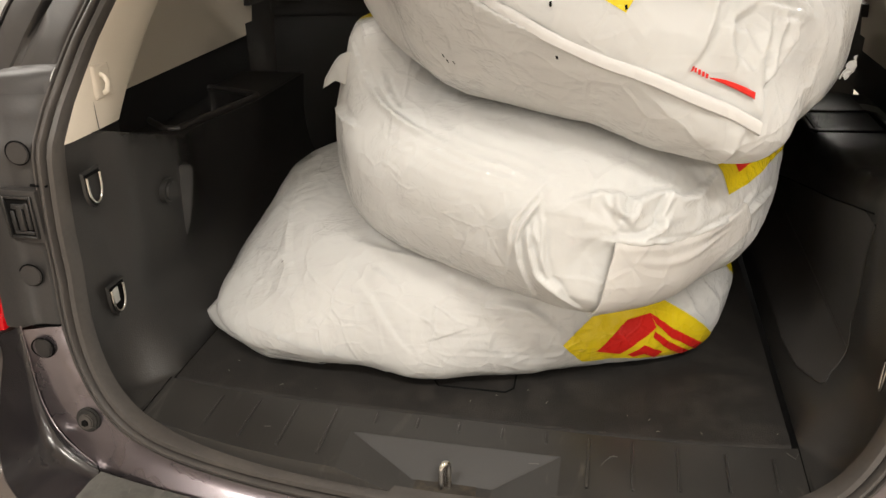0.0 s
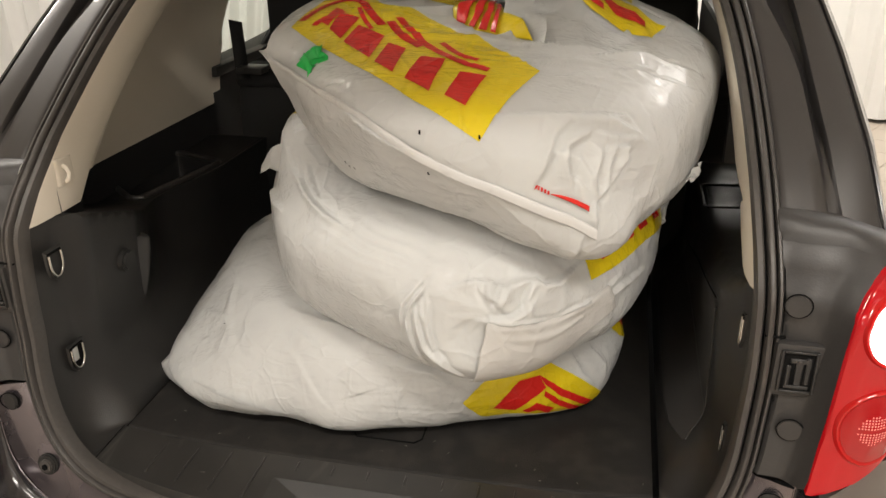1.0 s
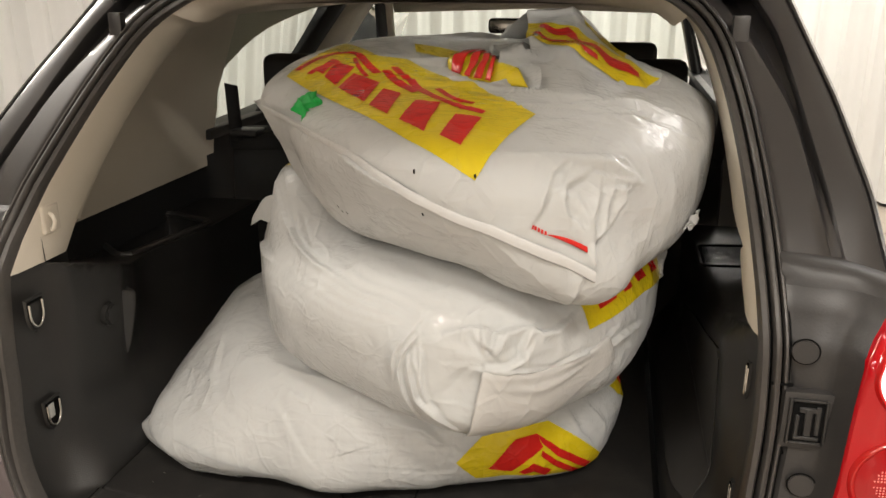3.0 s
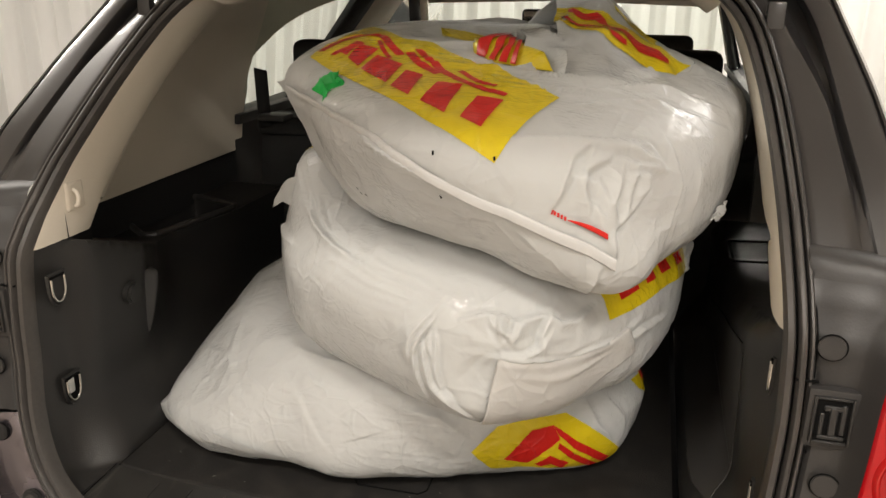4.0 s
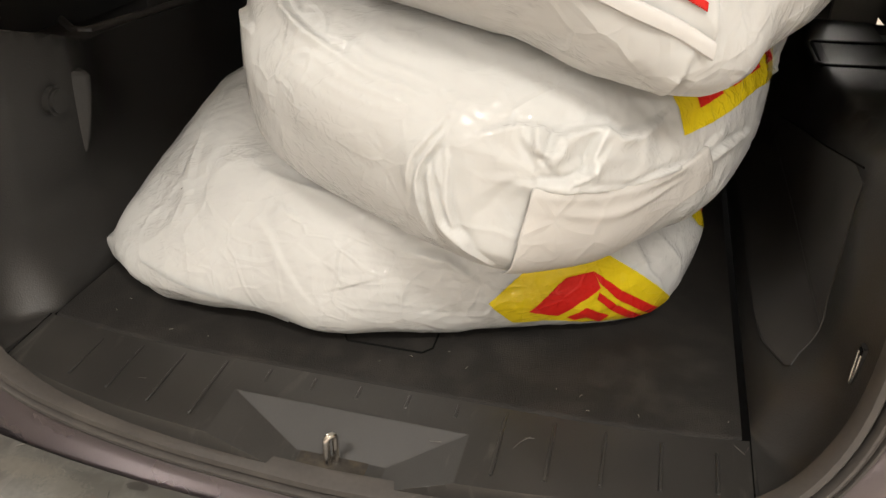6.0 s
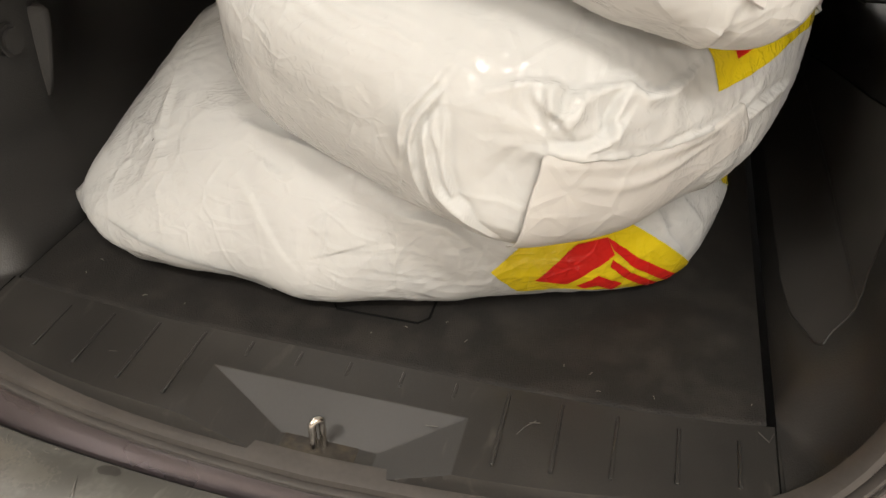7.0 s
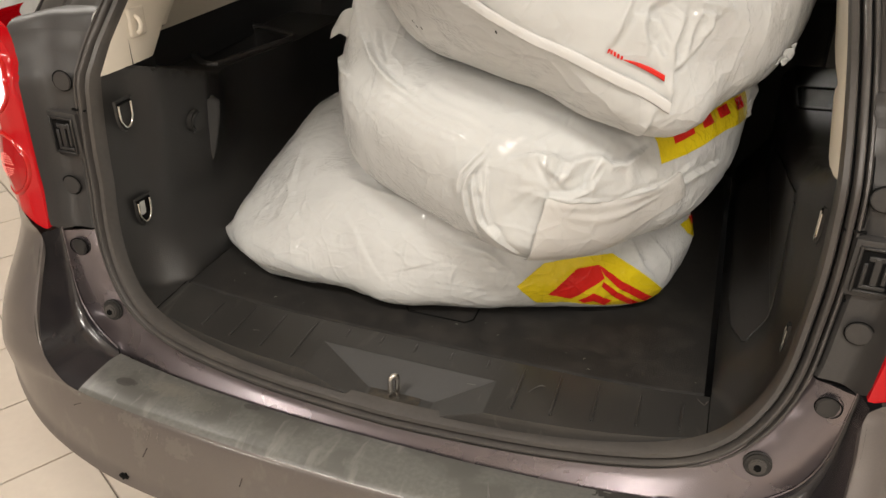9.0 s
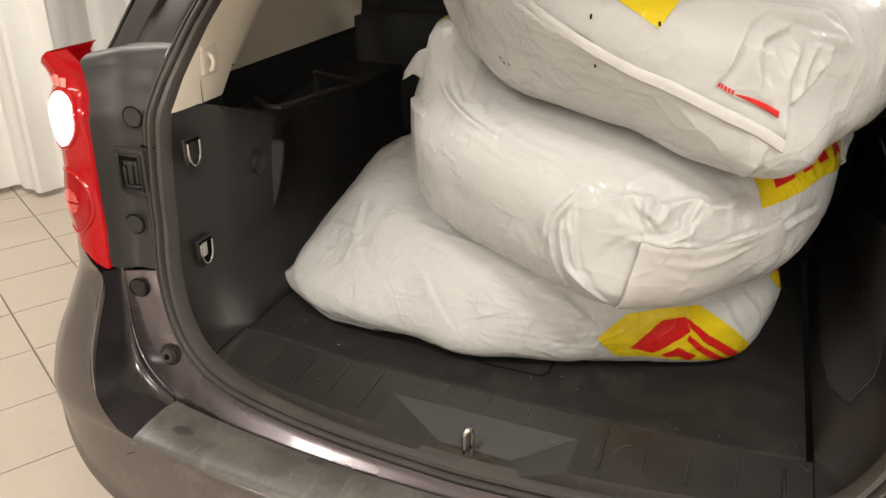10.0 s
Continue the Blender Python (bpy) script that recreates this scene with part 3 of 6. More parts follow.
for side in (-1, 1):
    lamp = new("tail_lamp")
    lamp.parent = car
    lamp["label"] = "red tail lamp with a lit white reverse light"
    rows = []
    for z in np.linspace(.892, 1.262, 48):
        a = lamp_in(z)
        wide = float(np.interp(z, [.892, .92, .96, 1.0, 1.05, 1.10, 1.18, 1.215, 1.24, 1.262], [.008, .07, .125, .156, .155, .165, .158, .115, .068, .014]))
        row = [(side * a, lens_y(a, z) + .03, z), (side * a, lens_y(a, z) + .004, z)]
        row += [(side * (a + wide * s), lens_y(a + wide * s, z), z) for s in np.linspace(.02, 1, 26)]
        row.append((side * (a + wide), row[-1][1] + .12, z))
        rows.append(row)
    sheet("lens", rows, LENS, lamp, "glossy red lens")
    for zc, xc, r, mat, lab in ((1.152, .790, .045, BULB, "lit white reverse light"), (1.005, .783, .052, LENS_LOW, "round red lower chamber")):
        rows = []
        for q, d in ((1.16, .003), (1.12, -.002), (1.05, -.0045), (1.0, -.003), (.95, .0)):
            rows.append([(side * (xc + r * q * math.cos(w)), lens_y(xc + r * q * math.cos(w), zc + r * 1.05 * q * math.sin(w)) + d, zc + r * 1.05 * q * math.sin(w)) for w in np.linspace(0, 2 * math.pi, 44, endpoint=False)])
        sheet("bulb_rim", rows, LENS_DARK, lamp, closed=True)
        rows = []
        for q in np.linspace(.02, .97, 9):
            rows.append([(side * (xc + r * q * math.cos(w)), lens_y(xc + r * q * math.cos(w), zc + r * 1.05 * q * math.sin(w)) - .0025, zc + r * 1.05 * q * math.sin(w)) for w in np.linspace(0, 2 * math.pi, 44, endpoint=False)])
        sheet("reverse_light" if mat == BULB else "reflector", rows, mat, lamp, lab, closed=True)
    # faceted mirror above the bulb, dotted prism field and rim in the lower chamber
    for x0, x1 in ((.775, .788), (.790, .803), (.805, .816)):
        sheet("mirror_facet", [[(side * x, lens_y(x, z) - .0035, z) for x in np.linspace(x0, x1, 5)] for z in np.linspace(1.206, 1.226 - .3 * abs(x0 - .79), 5)], LENS_PALE, lamp, "pale pink mirror facet")
    pv, pf = [], []
    for a in range(-5, 6):
        for b in range(-5, 6):
            if a * a + b * b > 27 or b == 0:
                continue
            x, z = .776 + a * .0042, 1.008 + b * .0042
            n = len(pv)
            pv += [(side * (x + dx), lens_y(x + dx, z + dz) - .0032, z + dz) for dx, dz in ((-.0011, -.0011), (.0011, -.0011), (.0011, .0011), (-.0011, .0011))] + [(side * x, lens_y(x, z) - .0046, z)]
            pf += [(n, n + 1, n + 4), (n + 1, n + 2, n + 4), (n + 2, n + 3, n + 4), (n + 3, n, n + 4)]
    link_mesh("prism_field", pv, pf, LENS_PALE, lamp, "dotted prism field of the lens", smooth=False)
    for q in (1.0, .62):
        tube("chamber_rim", [(side * (.783 + .054 * q * math.cos(w)), lens_y(.783 + .054 * q * math.cos(w), 1.005 + .060 * q * math.sin(w)) - .001, 1.005 + .060 * q * math.sin(w)) for w in np.linspace(0, 2 * math.pi, 44, endpoint=False)], .0022 * q, LENS_DARK, lamp, closed=True, sides=6)
    # caps, latch socket and mounting bolts on the rear panel
    for z, x, r in ((1.160, .670, .0175), (.962, .686, .0175), (.848, .665, .017)):
        y = float(rear_y(.6, z)) - (0 if z > .9 else .0095)
        x -= .006 if z > .9 else 0
        tilt = pose(side * x, y - (.0085 if z > .9 else .004), z, 90 - 6, 0, side * (-7 if z > .9 else 10))
        cap = disc("round_cap", tilt, r, .006, REAR, car, bevel=.0015)
        tube("cap_gap", [(side * x + (r + .001) * math.cos(t), y - (.0092 if z > .9 else .0048) - (.12 if z > .9 else .17) * (r + .001) * math.cos(t) * side, z + (r + .001) * math.sin(t)) for t in np.linspace(0, 6.283, 30, endpoint=False)], .0011, DARK, cap, closed=True, sides=6)
    bx, bz = .590, .738
    by = float(rear_y(bx, bz)) - .004
    bolt = disc("stop_bolt", pose(side * bx, by, bz, 78, 0, 0), .021, .010, TRIM, car, bevel=.003)
    disc("bolt_ring", pose(side * bx, by - .006, bz, 78, 0, 0), .013, .008, RUBBER, bolt, bevel=.002)
    disc("bolt_head", pose(side * bx, by - .010, bz, 78, 0, 0), .006, .006, DARK, bolt, bevel=.001, seg=6)
    # latch socket
    sx, sz, sy = .682, 1.060, float(rear_y(.6, 1.06))
    sx -= .006
    sock = block("socket_plate", (side * sx - .033, sy - .012, sz - .044), (side * sx + .033, sy + .01, sz + .044), REAR, car, bevel=.005)
    # black block paints the shade of the open socket; nothing is cut out
    block("socket_hole_shade", (side * sx - .022, sy - .0128, sz - .031), (side * sx + .022, sy - .006, sz + .031), DARK, sock, bevel=.001)
    for x0, x1, z0, z1 in ((-.026, -.0215, -.035, .035), (.0215, .026, -.035, .035), (-.0215, .0215, .031, .035), (-.0215, .0215, -.035, -.031)):
        block("socket_frame", (side * sx + x0, sy - .0165, sz + z0), (side * sx + x1, sy - .010, sz + z1), TRIM, sock, bevel=.001, seg=1)
    for x0, x1, z0, z1, d in ((-.004, .006, -.022, .020, .0160), (-.016, -.010, -.024, .010, .0145), (.010, .017, -.020, .024, .0150), (-.016, .018, -.029, -.023, .0145), (-.012, .012, .014, .022, .0152)):
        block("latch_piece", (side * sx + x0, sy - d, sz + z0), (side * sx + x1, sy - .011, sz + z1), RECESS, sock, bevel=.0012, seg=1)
    for z0, z1 in ((1.0, 1.012), (1.108, 1.112)):
        block("panel_gap", (side * .640 - .014, sy - .004, z0), (side * .640 + .014, sy + .0005, z0 + .003), DARK, sock, bevel=0)
    for z0, z1 in ((.896, 1.010), (1.112, 1.208)):
        tube("panel_groove", [(side * (seal_x(z) + .0235), float(rear_y(.6, z)) + .0015, z) for z in np.linspace(z0, z1, 8)], .0021, DARK, car, sides=6)
    # hinge bracket with its bolt at the head of the pillar
    hz = 1.548
    hy, hx = float(rear_y(.6, hz)), seal_x(hz) + .036
    hinge = block("hinge_bracket", (side * hx - .014, hy - .008, hz - .034), (side * hx + .014, hy + .012, hz + .040), PILLAR, car, "dark hinge bracket with a bolt", bevel=.004)
    disc("hinge_bolt", pose(side * hx, hy - .010, hz - .012, 60, 0, 0), .007, .006, CHROME, hinge, bevel=.002, seg=6)

# ---------------------------------------------------------------- bumper
# stations from the middle to the side: edge under the lamp or pad, belly
STATIONS = [((0, -.186, .664), (0, -.208, .51)), ((.25, -.180, .664), (.25, -.202, .51)), ((.45, -.169, .665), (.46, -.187, .512)), ((.553, -.158, .667), (.59, -.166, .525)),
            ((.612, -.141, .669), (.70, -.132, .545)), ((.672, -.113, .698), (.80, -.075, .565)), ((.698, -.083, .757), (.865, -.02, .60)), ((.706, -.045, .825), (.910, .05, .63)),
            ((.706, -.018, .885), (.938, .14, .67)), ((.735, -.006, .900), (.950, .25, .70)), ((.770, .012, .920), (.955, .36, .74)), ((.80, .035, .940), (.955, .46, .79))]
rows = []
tops = curve_through([s[0] for s in STATIONS], 70)
bels = curve_through([s[1] for s in STATIONS], 70)
for sgn in (-1, 1):
    part_rows = []
    for n, (T, Bp) in enumerate(zip(tops, bels)):
        g = .8 - .3 * float(smoothstep(38, 60, n))
        C = np.array((Bp[0] * g + T[0] * (1 - g), Bp[1] * g + T[1] * (1 - g), T[2] - .004))
        k = float(smoothstep(34, 46, n))
        C = C * (1 - k) + k * np.array((.96 * Bp[0], T[1] + .2 * (Bp[1] - T[1]), T[2] - .035))
        way = (T - C) / (np.linalg.norm(T - C) + 1e-9)
        row = [T + way * .006 - np.array((0, 0, .022)), T + way * .004 - np.array((0, 0, .005))]
        row += [(1 - s) ** 2 * T + 2 * s * (1 - s) * C + s * s * Bp for s in np.linspace(0, 1, 12)]
        for dz, dy in ((-.006, -.004), (-.013, -.005), (-.019, .001), (-.024, .012), (-.036, .028), (-.06, .05), (-.10, .08), (-.16, .12), (-.24, .17)):
            row.append(Bp + np.array((-.9 * max(0, dy) * Bp[0], dy, dz)))
        part_rows.append([(sgn * p[0], p[1], p[2]) for p in row])
    rows = rows + (part_rows[::-1] if sgn < 0 else part_rows[1:])
bumper = sheet("bumper", rows, BUMPER, car, "scratched dark brown-grey bumper skin")


def bump_y(x):
    """The pad's rear edge in plan."""
    return float(np.interp(abs(x), [0, .25, .45, .56], [-.184, -.178, -.167, -.156]))


# step pad on top of the bumper
rows = []
for x in np.linspace(-.56, .56, 60):
    f = -.078 + .045 * (abs(x) / .56) ** 2.5
    b = bump_y(x)
    rows.append([(x, f + .012, .640), (x, f, .655), (x, f - .006, .666), (x, f * .7 + b * .3, .672), (x, f * .3 + b * .7, .671), (x, b + .012, .669), (x, b + .003, .667), (x, b - .0015, .663), (x, b - .001, .655)])
sheet("bumper_pad", rows, PAD, car, "scuffed black plastic loading pad")
# painted strip between the seal and the bumper, and the corner below the lamp
strip = []
for x in np.linspace(-.57, .57, 70):
    a = abs(x)
    zo = float(np.interp(a, half[:50, 0], half[:50, 1])) - .021
    ys, yb = float(rear_y(x, zo)), -.0755 + .045 * (min(a, .56) / .56) ** 2.5
    yb = min(yb, ys - .006)
    strip.append([(x, ys + .001, zo + .004)] + [(x, ys + (yb - ys) * q, zo + (.655 + .008 * (a / .57) ** 3 - zo) * q) for q in (.1, .35, .6, .85, 1.0)] + [(x, yb + .003, .640), (x, yb + .012, .60)])
sheet("sill_panel", strip, PAINT, car, "glossy painted strip below the opening")

EDGE = [(.706, -.014, .890), (.707, -.030, .858), (.707, -.045, .825), (.703, -.070, .777), (.694, -.094, .738), (.676, -.112, .698), (.640, -.132, .672), (.600, -.146, .664), (.560, -.156, .662)]
for side in (-1, 1):
    A, B = curve_through(SEAM, 30), curve_through(EDGE, 30)
    rows = []
    for p, q in zip(A, B):
        row = []
        for s in np.linspace(0, 1, 14):
            v = p + (q - p) * s
            sag = math.sin(math.pi * s) * np.linalg.norm(q - p) * .32
            row.append((side * v[0], v[1] + sag * .9, v[2] - sag * .35))
        rows.append(row)
    sheet("corner_panel", rows, GLOSS, car, "glossy dark body corner under the lamp")
    tube("corner_seam", [(side * x, y - .0005, z) for x, y, z in A], .0013, PAINT, car, sides=6)

# ---------------------------------------------------------------- cargo floor and sill
def floor_front(x):
    return .100 + .022 * (abs(x) / .503) ** 4


rows = []
for x in np.linspace(-.503, .503, 40):
    f = floor_front(x)
    rows.append([(x, f, .730), (x, f, .7405), (x, f + .004, .7445), (x, f + .010, .7455)] + [(x, y, .7455) for y in np.linspace(f + .1, 1.06, 8)])
cargo = sheet("cargo_floor_panel", rows, CARPET, None, thick=0.0)
tagged(cargo, "black grained cargo floor panel with lint on it", "floor panel")
tube("finger_flap_edge", [(-.050, .26, .7462), (-.060, .195, .7462), (-.050, .181, .7462), (.064, .182, .7462), (.076, .196, .7462), (.076, .26, .7462)], .0016, DARK, cargo)
# black block paints the shade seen through the gap beside the floor panel
block("under_floor", (-.80, .02, .60), (.80, 1.2, .70), DARK, car, bevel=0)

xs = np.r_[np.linspace(-.525, -.18, 60), np.linspace(-.178, .183, 290), np.linspace(.185, .525, 60)]
rows = []
for x in xs:
    a = abs(x)
    zf = float(np.interp(a, half[:34, 0], half[:34, 1]))
    yf = float(rear_y(x, zf)) + .004
    row = []
    for s in np.r_[np.linspace(0, .38, 8), np.linspace(.39, 1, 84)]:
        y = .104 + .02 * (a / .503) ** 4 + (yf - .104) * s
        top = .7425 - .004 * s
        z = top - (top - zf) * float(smoothstep(.955, 1.0, s))
        dep = max(0.0, min((.044 - y) / .052, (.161 + x) / .110 if x < 0 else (.166 - x) / .096, 1.0))
        z = min(z, top - .033 * dep) if dep > 0 else z
        row.append((x, y, max(z, zf - .004 if s > .95 else 0)))
    rows.append(row)
sill = sheet("sill_trim", rows, SILL, car, "scuffed black plastic sill trim with striker recess")
# back slope of the recess gets the darkened plastic, a dimming put into colour
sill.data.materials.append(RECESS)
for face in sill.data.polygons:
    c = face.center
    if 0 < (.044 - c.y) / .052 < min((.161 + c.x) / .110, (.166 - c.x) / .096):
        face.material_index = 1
for x in (-.40, -.333, -.265, -.198, -.130, -.062, .004, .073, .141, .206, .270, .335, .405, .472):
    y1 = .068 if abs(x) < .16 else -.026 + .06 * (abs(x) / .5) ** 2
    block("rib", (x - .0021, y1, .7385), (x + .0021, .094, .7429), SILL, sill, bevel=.0008, seg=1)
for side in (-1, 1):
    k = int(np.argmin(np.abs(xs - side * .5145)))
    tube("joint_line", [(x, y, z + .0004) for x, y, z in rows[k][::3]], .0011, DARK, sill, sides=6)
# striker loop on its plate
plate = block("striker_plate", (-.046, -.030, .699), (.048, .000, .7072), surface("rusty_plate", (.035, .031, .026), .6, metal=.3, vary=.5, grain=140, bump=.4, stain=60, stain_by=.6, dirt=(.09, .07, .045)), car, bevel=.002)
tube("striker", [(-.003, -.021, .705), (-.003, -.021, .744)] + [(.0015 - .0045 * math.cos(t), -.0165 - .0045 * math.cos(t), .744 + .008 * math.sin(t)) for t in np.linspace(.3, 2.84, 9)] + [(.006, -.012, .744), (.006, -.012, .705)], .0048, CHROME, plate, "bright steel striker loop")

# ---------------------------------------------------------------- side trims of the cargo space
def wall_x(y, z, side=-1):
    """Half-width of the cargo space between its lower side trims; one of them is hollowed."""
    a = float(smoothstep(.735, .87, z))
    s = float(np.interp(y, [.10, .155, .205, .30, .36, .45, .54, .60, .80, 1.1], [.018, .018, -.002, -.006, -.006, .030, .078, .080, .035, .03])) * float(smoothstep(.76, .98, z)) * (1.0 if side < 0 else .06)
    lean = .012 * float(smoothstep(.9, 1.15, z))
    roll = 0.0 if side < 0 else .022 * float(smoothstep(.0, .045, z - shelf_z(y, side) + .045)) ** 2
    gap = .007 * (1 - float(smoothstep(.75, .80, z))) if side > 0 else 0.0
    return .507 + .078 * a - lean + s + roll + gap


TOPZ = 1.165


def shelf_z(y, side=-1):
    """Height of the side trim's top edge."""
    if side > 0:
        return float(np.interp(y, [.10, .18, .29, .45, .72, 1.1], [1.175, 1.150, 1.112, 1.082, 1.050, 1.040]))
    return float(np.interp(y, [.15, .22, .30, .40, .52, 1.1], [1.175, 1.150, 1.122, 1.088, 1.046, 1.046]))


for side in (-1, 1):
    rows = []
    i0 = int(np.argmax(half[:, 0] >= .5245))
    i1 = int(np.argmax(half[:, 1] >= TOPZ))
    line = curve_through(half[i0:i1 + 1], 40)
    for xs1, zs1 in line:
        xs0 = xs1 - .010 * float(smoothstep(.78, .86, zs1))
        y0 = float(rear_y(xs0, zs1)) + .008
        zw = .7425 + (zs1 - .7425) * float(smoothstep(.77, .95, zs1))
        row = [(side * xs0, y0, zs1), (side * (xs0 - .002), y0 + .012, zs1 + (zw - zs1) * .12), (side * (xs0 - .006), y0 + .028, zs1 + (zw - zs1) * .45)]
        for y in np.r_[np.linspace(max(y0 + .05, .085), .46, 26), np.linspace(.5, 1.1, 10)]:
            w = wall_x(y, min(zw, shelf_z(y, side)), side)
            k = float(smoothstep(y0 + .02, y0 + .13, y))
            x = (xs0 - .006) * (1 - k) + w * k
            z = zs1 + (zw - zs1) * (.45 + .55 * float(smoothstep(y0 + .02, y0 + .07, y)))
            row.append((side * x, y, z))
        rows.append(row)
    cut = []
    for r in rows:
        q = []
        for x, y, z in r:
            lim = shelf_z(y, side)
            q.append((x, y, z) if z <= lim else (x + side * (z - lim) * (.06 if side < 0 and y > .5 else 1.1), y, lim + (.0005 if side < 0 and y > .5 else .002)))
        cut.append(q)
    sheet("side_trim", cut, TRIM, car, "black grained plastic cargo side trim")
    # ledge with an open bin, and the wall above it
    def ledge_at(y, q, side=side):
        return (side * (wall_x(y, shelf_z(y, side) if side > 0 else 1.045, side) + .004 + (.80 - wall_x(y, 1.045, side)) * q), y, shelf_z(y, side) - .0005 - .004 * (1 - min(1, q * 20)))

    if side > 0:
        ledge = sheet("ledge", [[ledge_at(y, q) for q in (0, .02, .05, .3, .6, 1.0)] for y in np.linspace(.17, 1.1, 30)], LIT_LEDGE, car, "grey-black ledge with a storage bin")
        lip = [(.607, .735), (.74, .755), (.757, .77), (.757, .90), (.74, .92), (.61, .90), (.600, .885), (.598, .75)]
        tube("bin_rim", [(x, y, shelf_z(y, 1) + .003) for x, y in lip], .004, REAR, ledge, "raised rim of a small open bin", closed=True)
        # black sheet laid on the ledge paints the bin's shaded depth
        link_mesh("bin_floor", [(x, y, shelf_z(y, 1) + .002) for x, y in lip], [tuple(range(len(lip)))], DARK, ledge)
    else:
        ledge = sheet("ledge", [[ledge_at(y, q) for q in (0, .02, .05)] for y in np.linspace(.262, 1.1, 30)], TRIM, car, "grey-black ledge with a storage bin")
        sheet("ledge_slope", [[ledge_at(y, q) for q in (.05, .3, .6, 1.0)] for y in np.linspace(.262, .53, 12)], TRIM, ledge)
        # the flat of the ledge, with the bin's mouth cut through it
        lip = [(.685, .565), (.66, .68), (.628, .83), (.632, .848), (.645, .857), (.765, .90), (.780, .898), (.790, .885), (.812, .65), (.806, .632), (.715, .558), (.700, .556)]
        bm = bmesh.new()
        outer = [ledge_at(y, .05) for y in np.linspace(.53, 1.1, 20)] + [(-.86, 1.1, 1.0455), (-.86, .53, 1.0455)]
        for ring in (outer, [(-x, y, 1.0455) for x, y in lip]):
            vs = [bm.verts.new((p[0], p[1], 1.0455)) for p in ring]
            for a, b in zip(vs, vs[1:] + vs[:1]):
                bm.edges.new((a, b))
        bmesh.ops.triangle_fill(bm, use_beauty=True, edges=bm.edges[:], normal=(0, 0, 1))
        part("ledge_top", bm, TRIM, ledge)
        tube("bin_rim", [(-x, y, 1.0495) for x, y in lip], .0075, RIM, ledge, "raised rim of an open storage bin", closed=True)
        cx, cy = .715, .73
        sheet("bin_wall", [[(-(cx + (x - cx) * k), cy + (y - cy) * k, z) for x, y in lip + lip[:1]] for k, z in ((1, 1.046), (.97, 1.03), (.93, .96), (.88, .94))], TRIM, ledge, "deep inner wall of the bin")
        link_mesh("bin_floor", [(-(cx + (x - cx) * .89), cy + (y - cy) * .89, .941) for x, y in lip], [tuple(range(len(lip)))], TRIM, ledge)
    sheet("upper_side_wall", [[(side * .598, .185, z), (side * .64, .30, z), (side * .775, .44, z), (side * .785, 1.15, z), (side * .785, 1.3, z)] if side < 0 else [(.622, .165, z), (.70, .21, z), (.775, .30, z), (.785, 1.15, z), (.785, 1.3, z)] for z in (1.03, 1.08, 1.13, 1.215)], SEAT, car)
    # beige pillar trim: a strip next to the seal, then the panel that steps outward
    rows = []
    for z in np.r_[np.linspace(1.165, 1.30, 28), np.linspace(1.32, 1.60, 18)]:
        xs0 = seal_x(z) - .010
        y0 = float(rear_y(xs0, z)) + .006
        deep = .155 if side < 0 else float(np.interp(z, [1.165, 1.20, 1.232, 1.246, 1.258, 1.268, 1.285], [.100, .118, .118, .100, .060, .125, .155]))
        rows.append([(side * xs0, y0, z), (side * (xs0 - .004), y0 + .008, z), (side * (xs0 - .010), y0 + .03, z), (side * (xs0 - .013), y0 + deep * .65, z), (side * (xs0 - .012), y0 + deep, z), (side * (xs0 - .004), y0 + deep + .015, z)])
    sheet("pillar_trim", rows, BEIGE, car, "beige plastic pillar trim")
    rows = []
    for k in np.linspace(0, 1, 22):
        row = []
        for q in np.linspace(0, 1, 20):
            zb = (1.213 if side < 0 else 1.280) - (.073 if side < 0 else .14) * float(smoothstep(0, .28, q))
            z = zb + (1.605 - zb) * k
            xs0 = seal_x(min(z, 1.60)) - .014
            y0 = float(rear_y(xs0, max(z, 1.17))) + .165
            wide = float(np.interp(z, [1.14, 1.4, 1.50, 1.605], [.762, .745, .71, .62]))
            y1 = float(np.interp(z, [1.14, 1.24, 1.376, 1.463, 1.535, 1.605], [1.14, 1.15, 1.21, 1.40, 1.70, 2.1]))
            row.append((side * (xs0 + (wide - xs0) * float(smoothstep(0, .28, q))), y0 + (y1 - y0) * q, z))
        row.append((row[-1][0] + side * .03, row[-1][1] + .012, row[-1][2]))
        rows.append(row)
    sheet("quarter_trim", rows, BEIGE, car, "large beige quarter trim panel")
# lashing rings
def u_line(n, wide, up, down):
    """A bullet-shaped outline: flat top, straight sides, round foot."""
    return [(-wide, up), (-wide, up * .4), (-wide, 0)] + [(-wide * math.cos(t), -down * math.sin(t)) for t in np.linspace(.12, math.pi - .12, n)] + [(wide, 0), (wide, up * .4), (wide, up)]


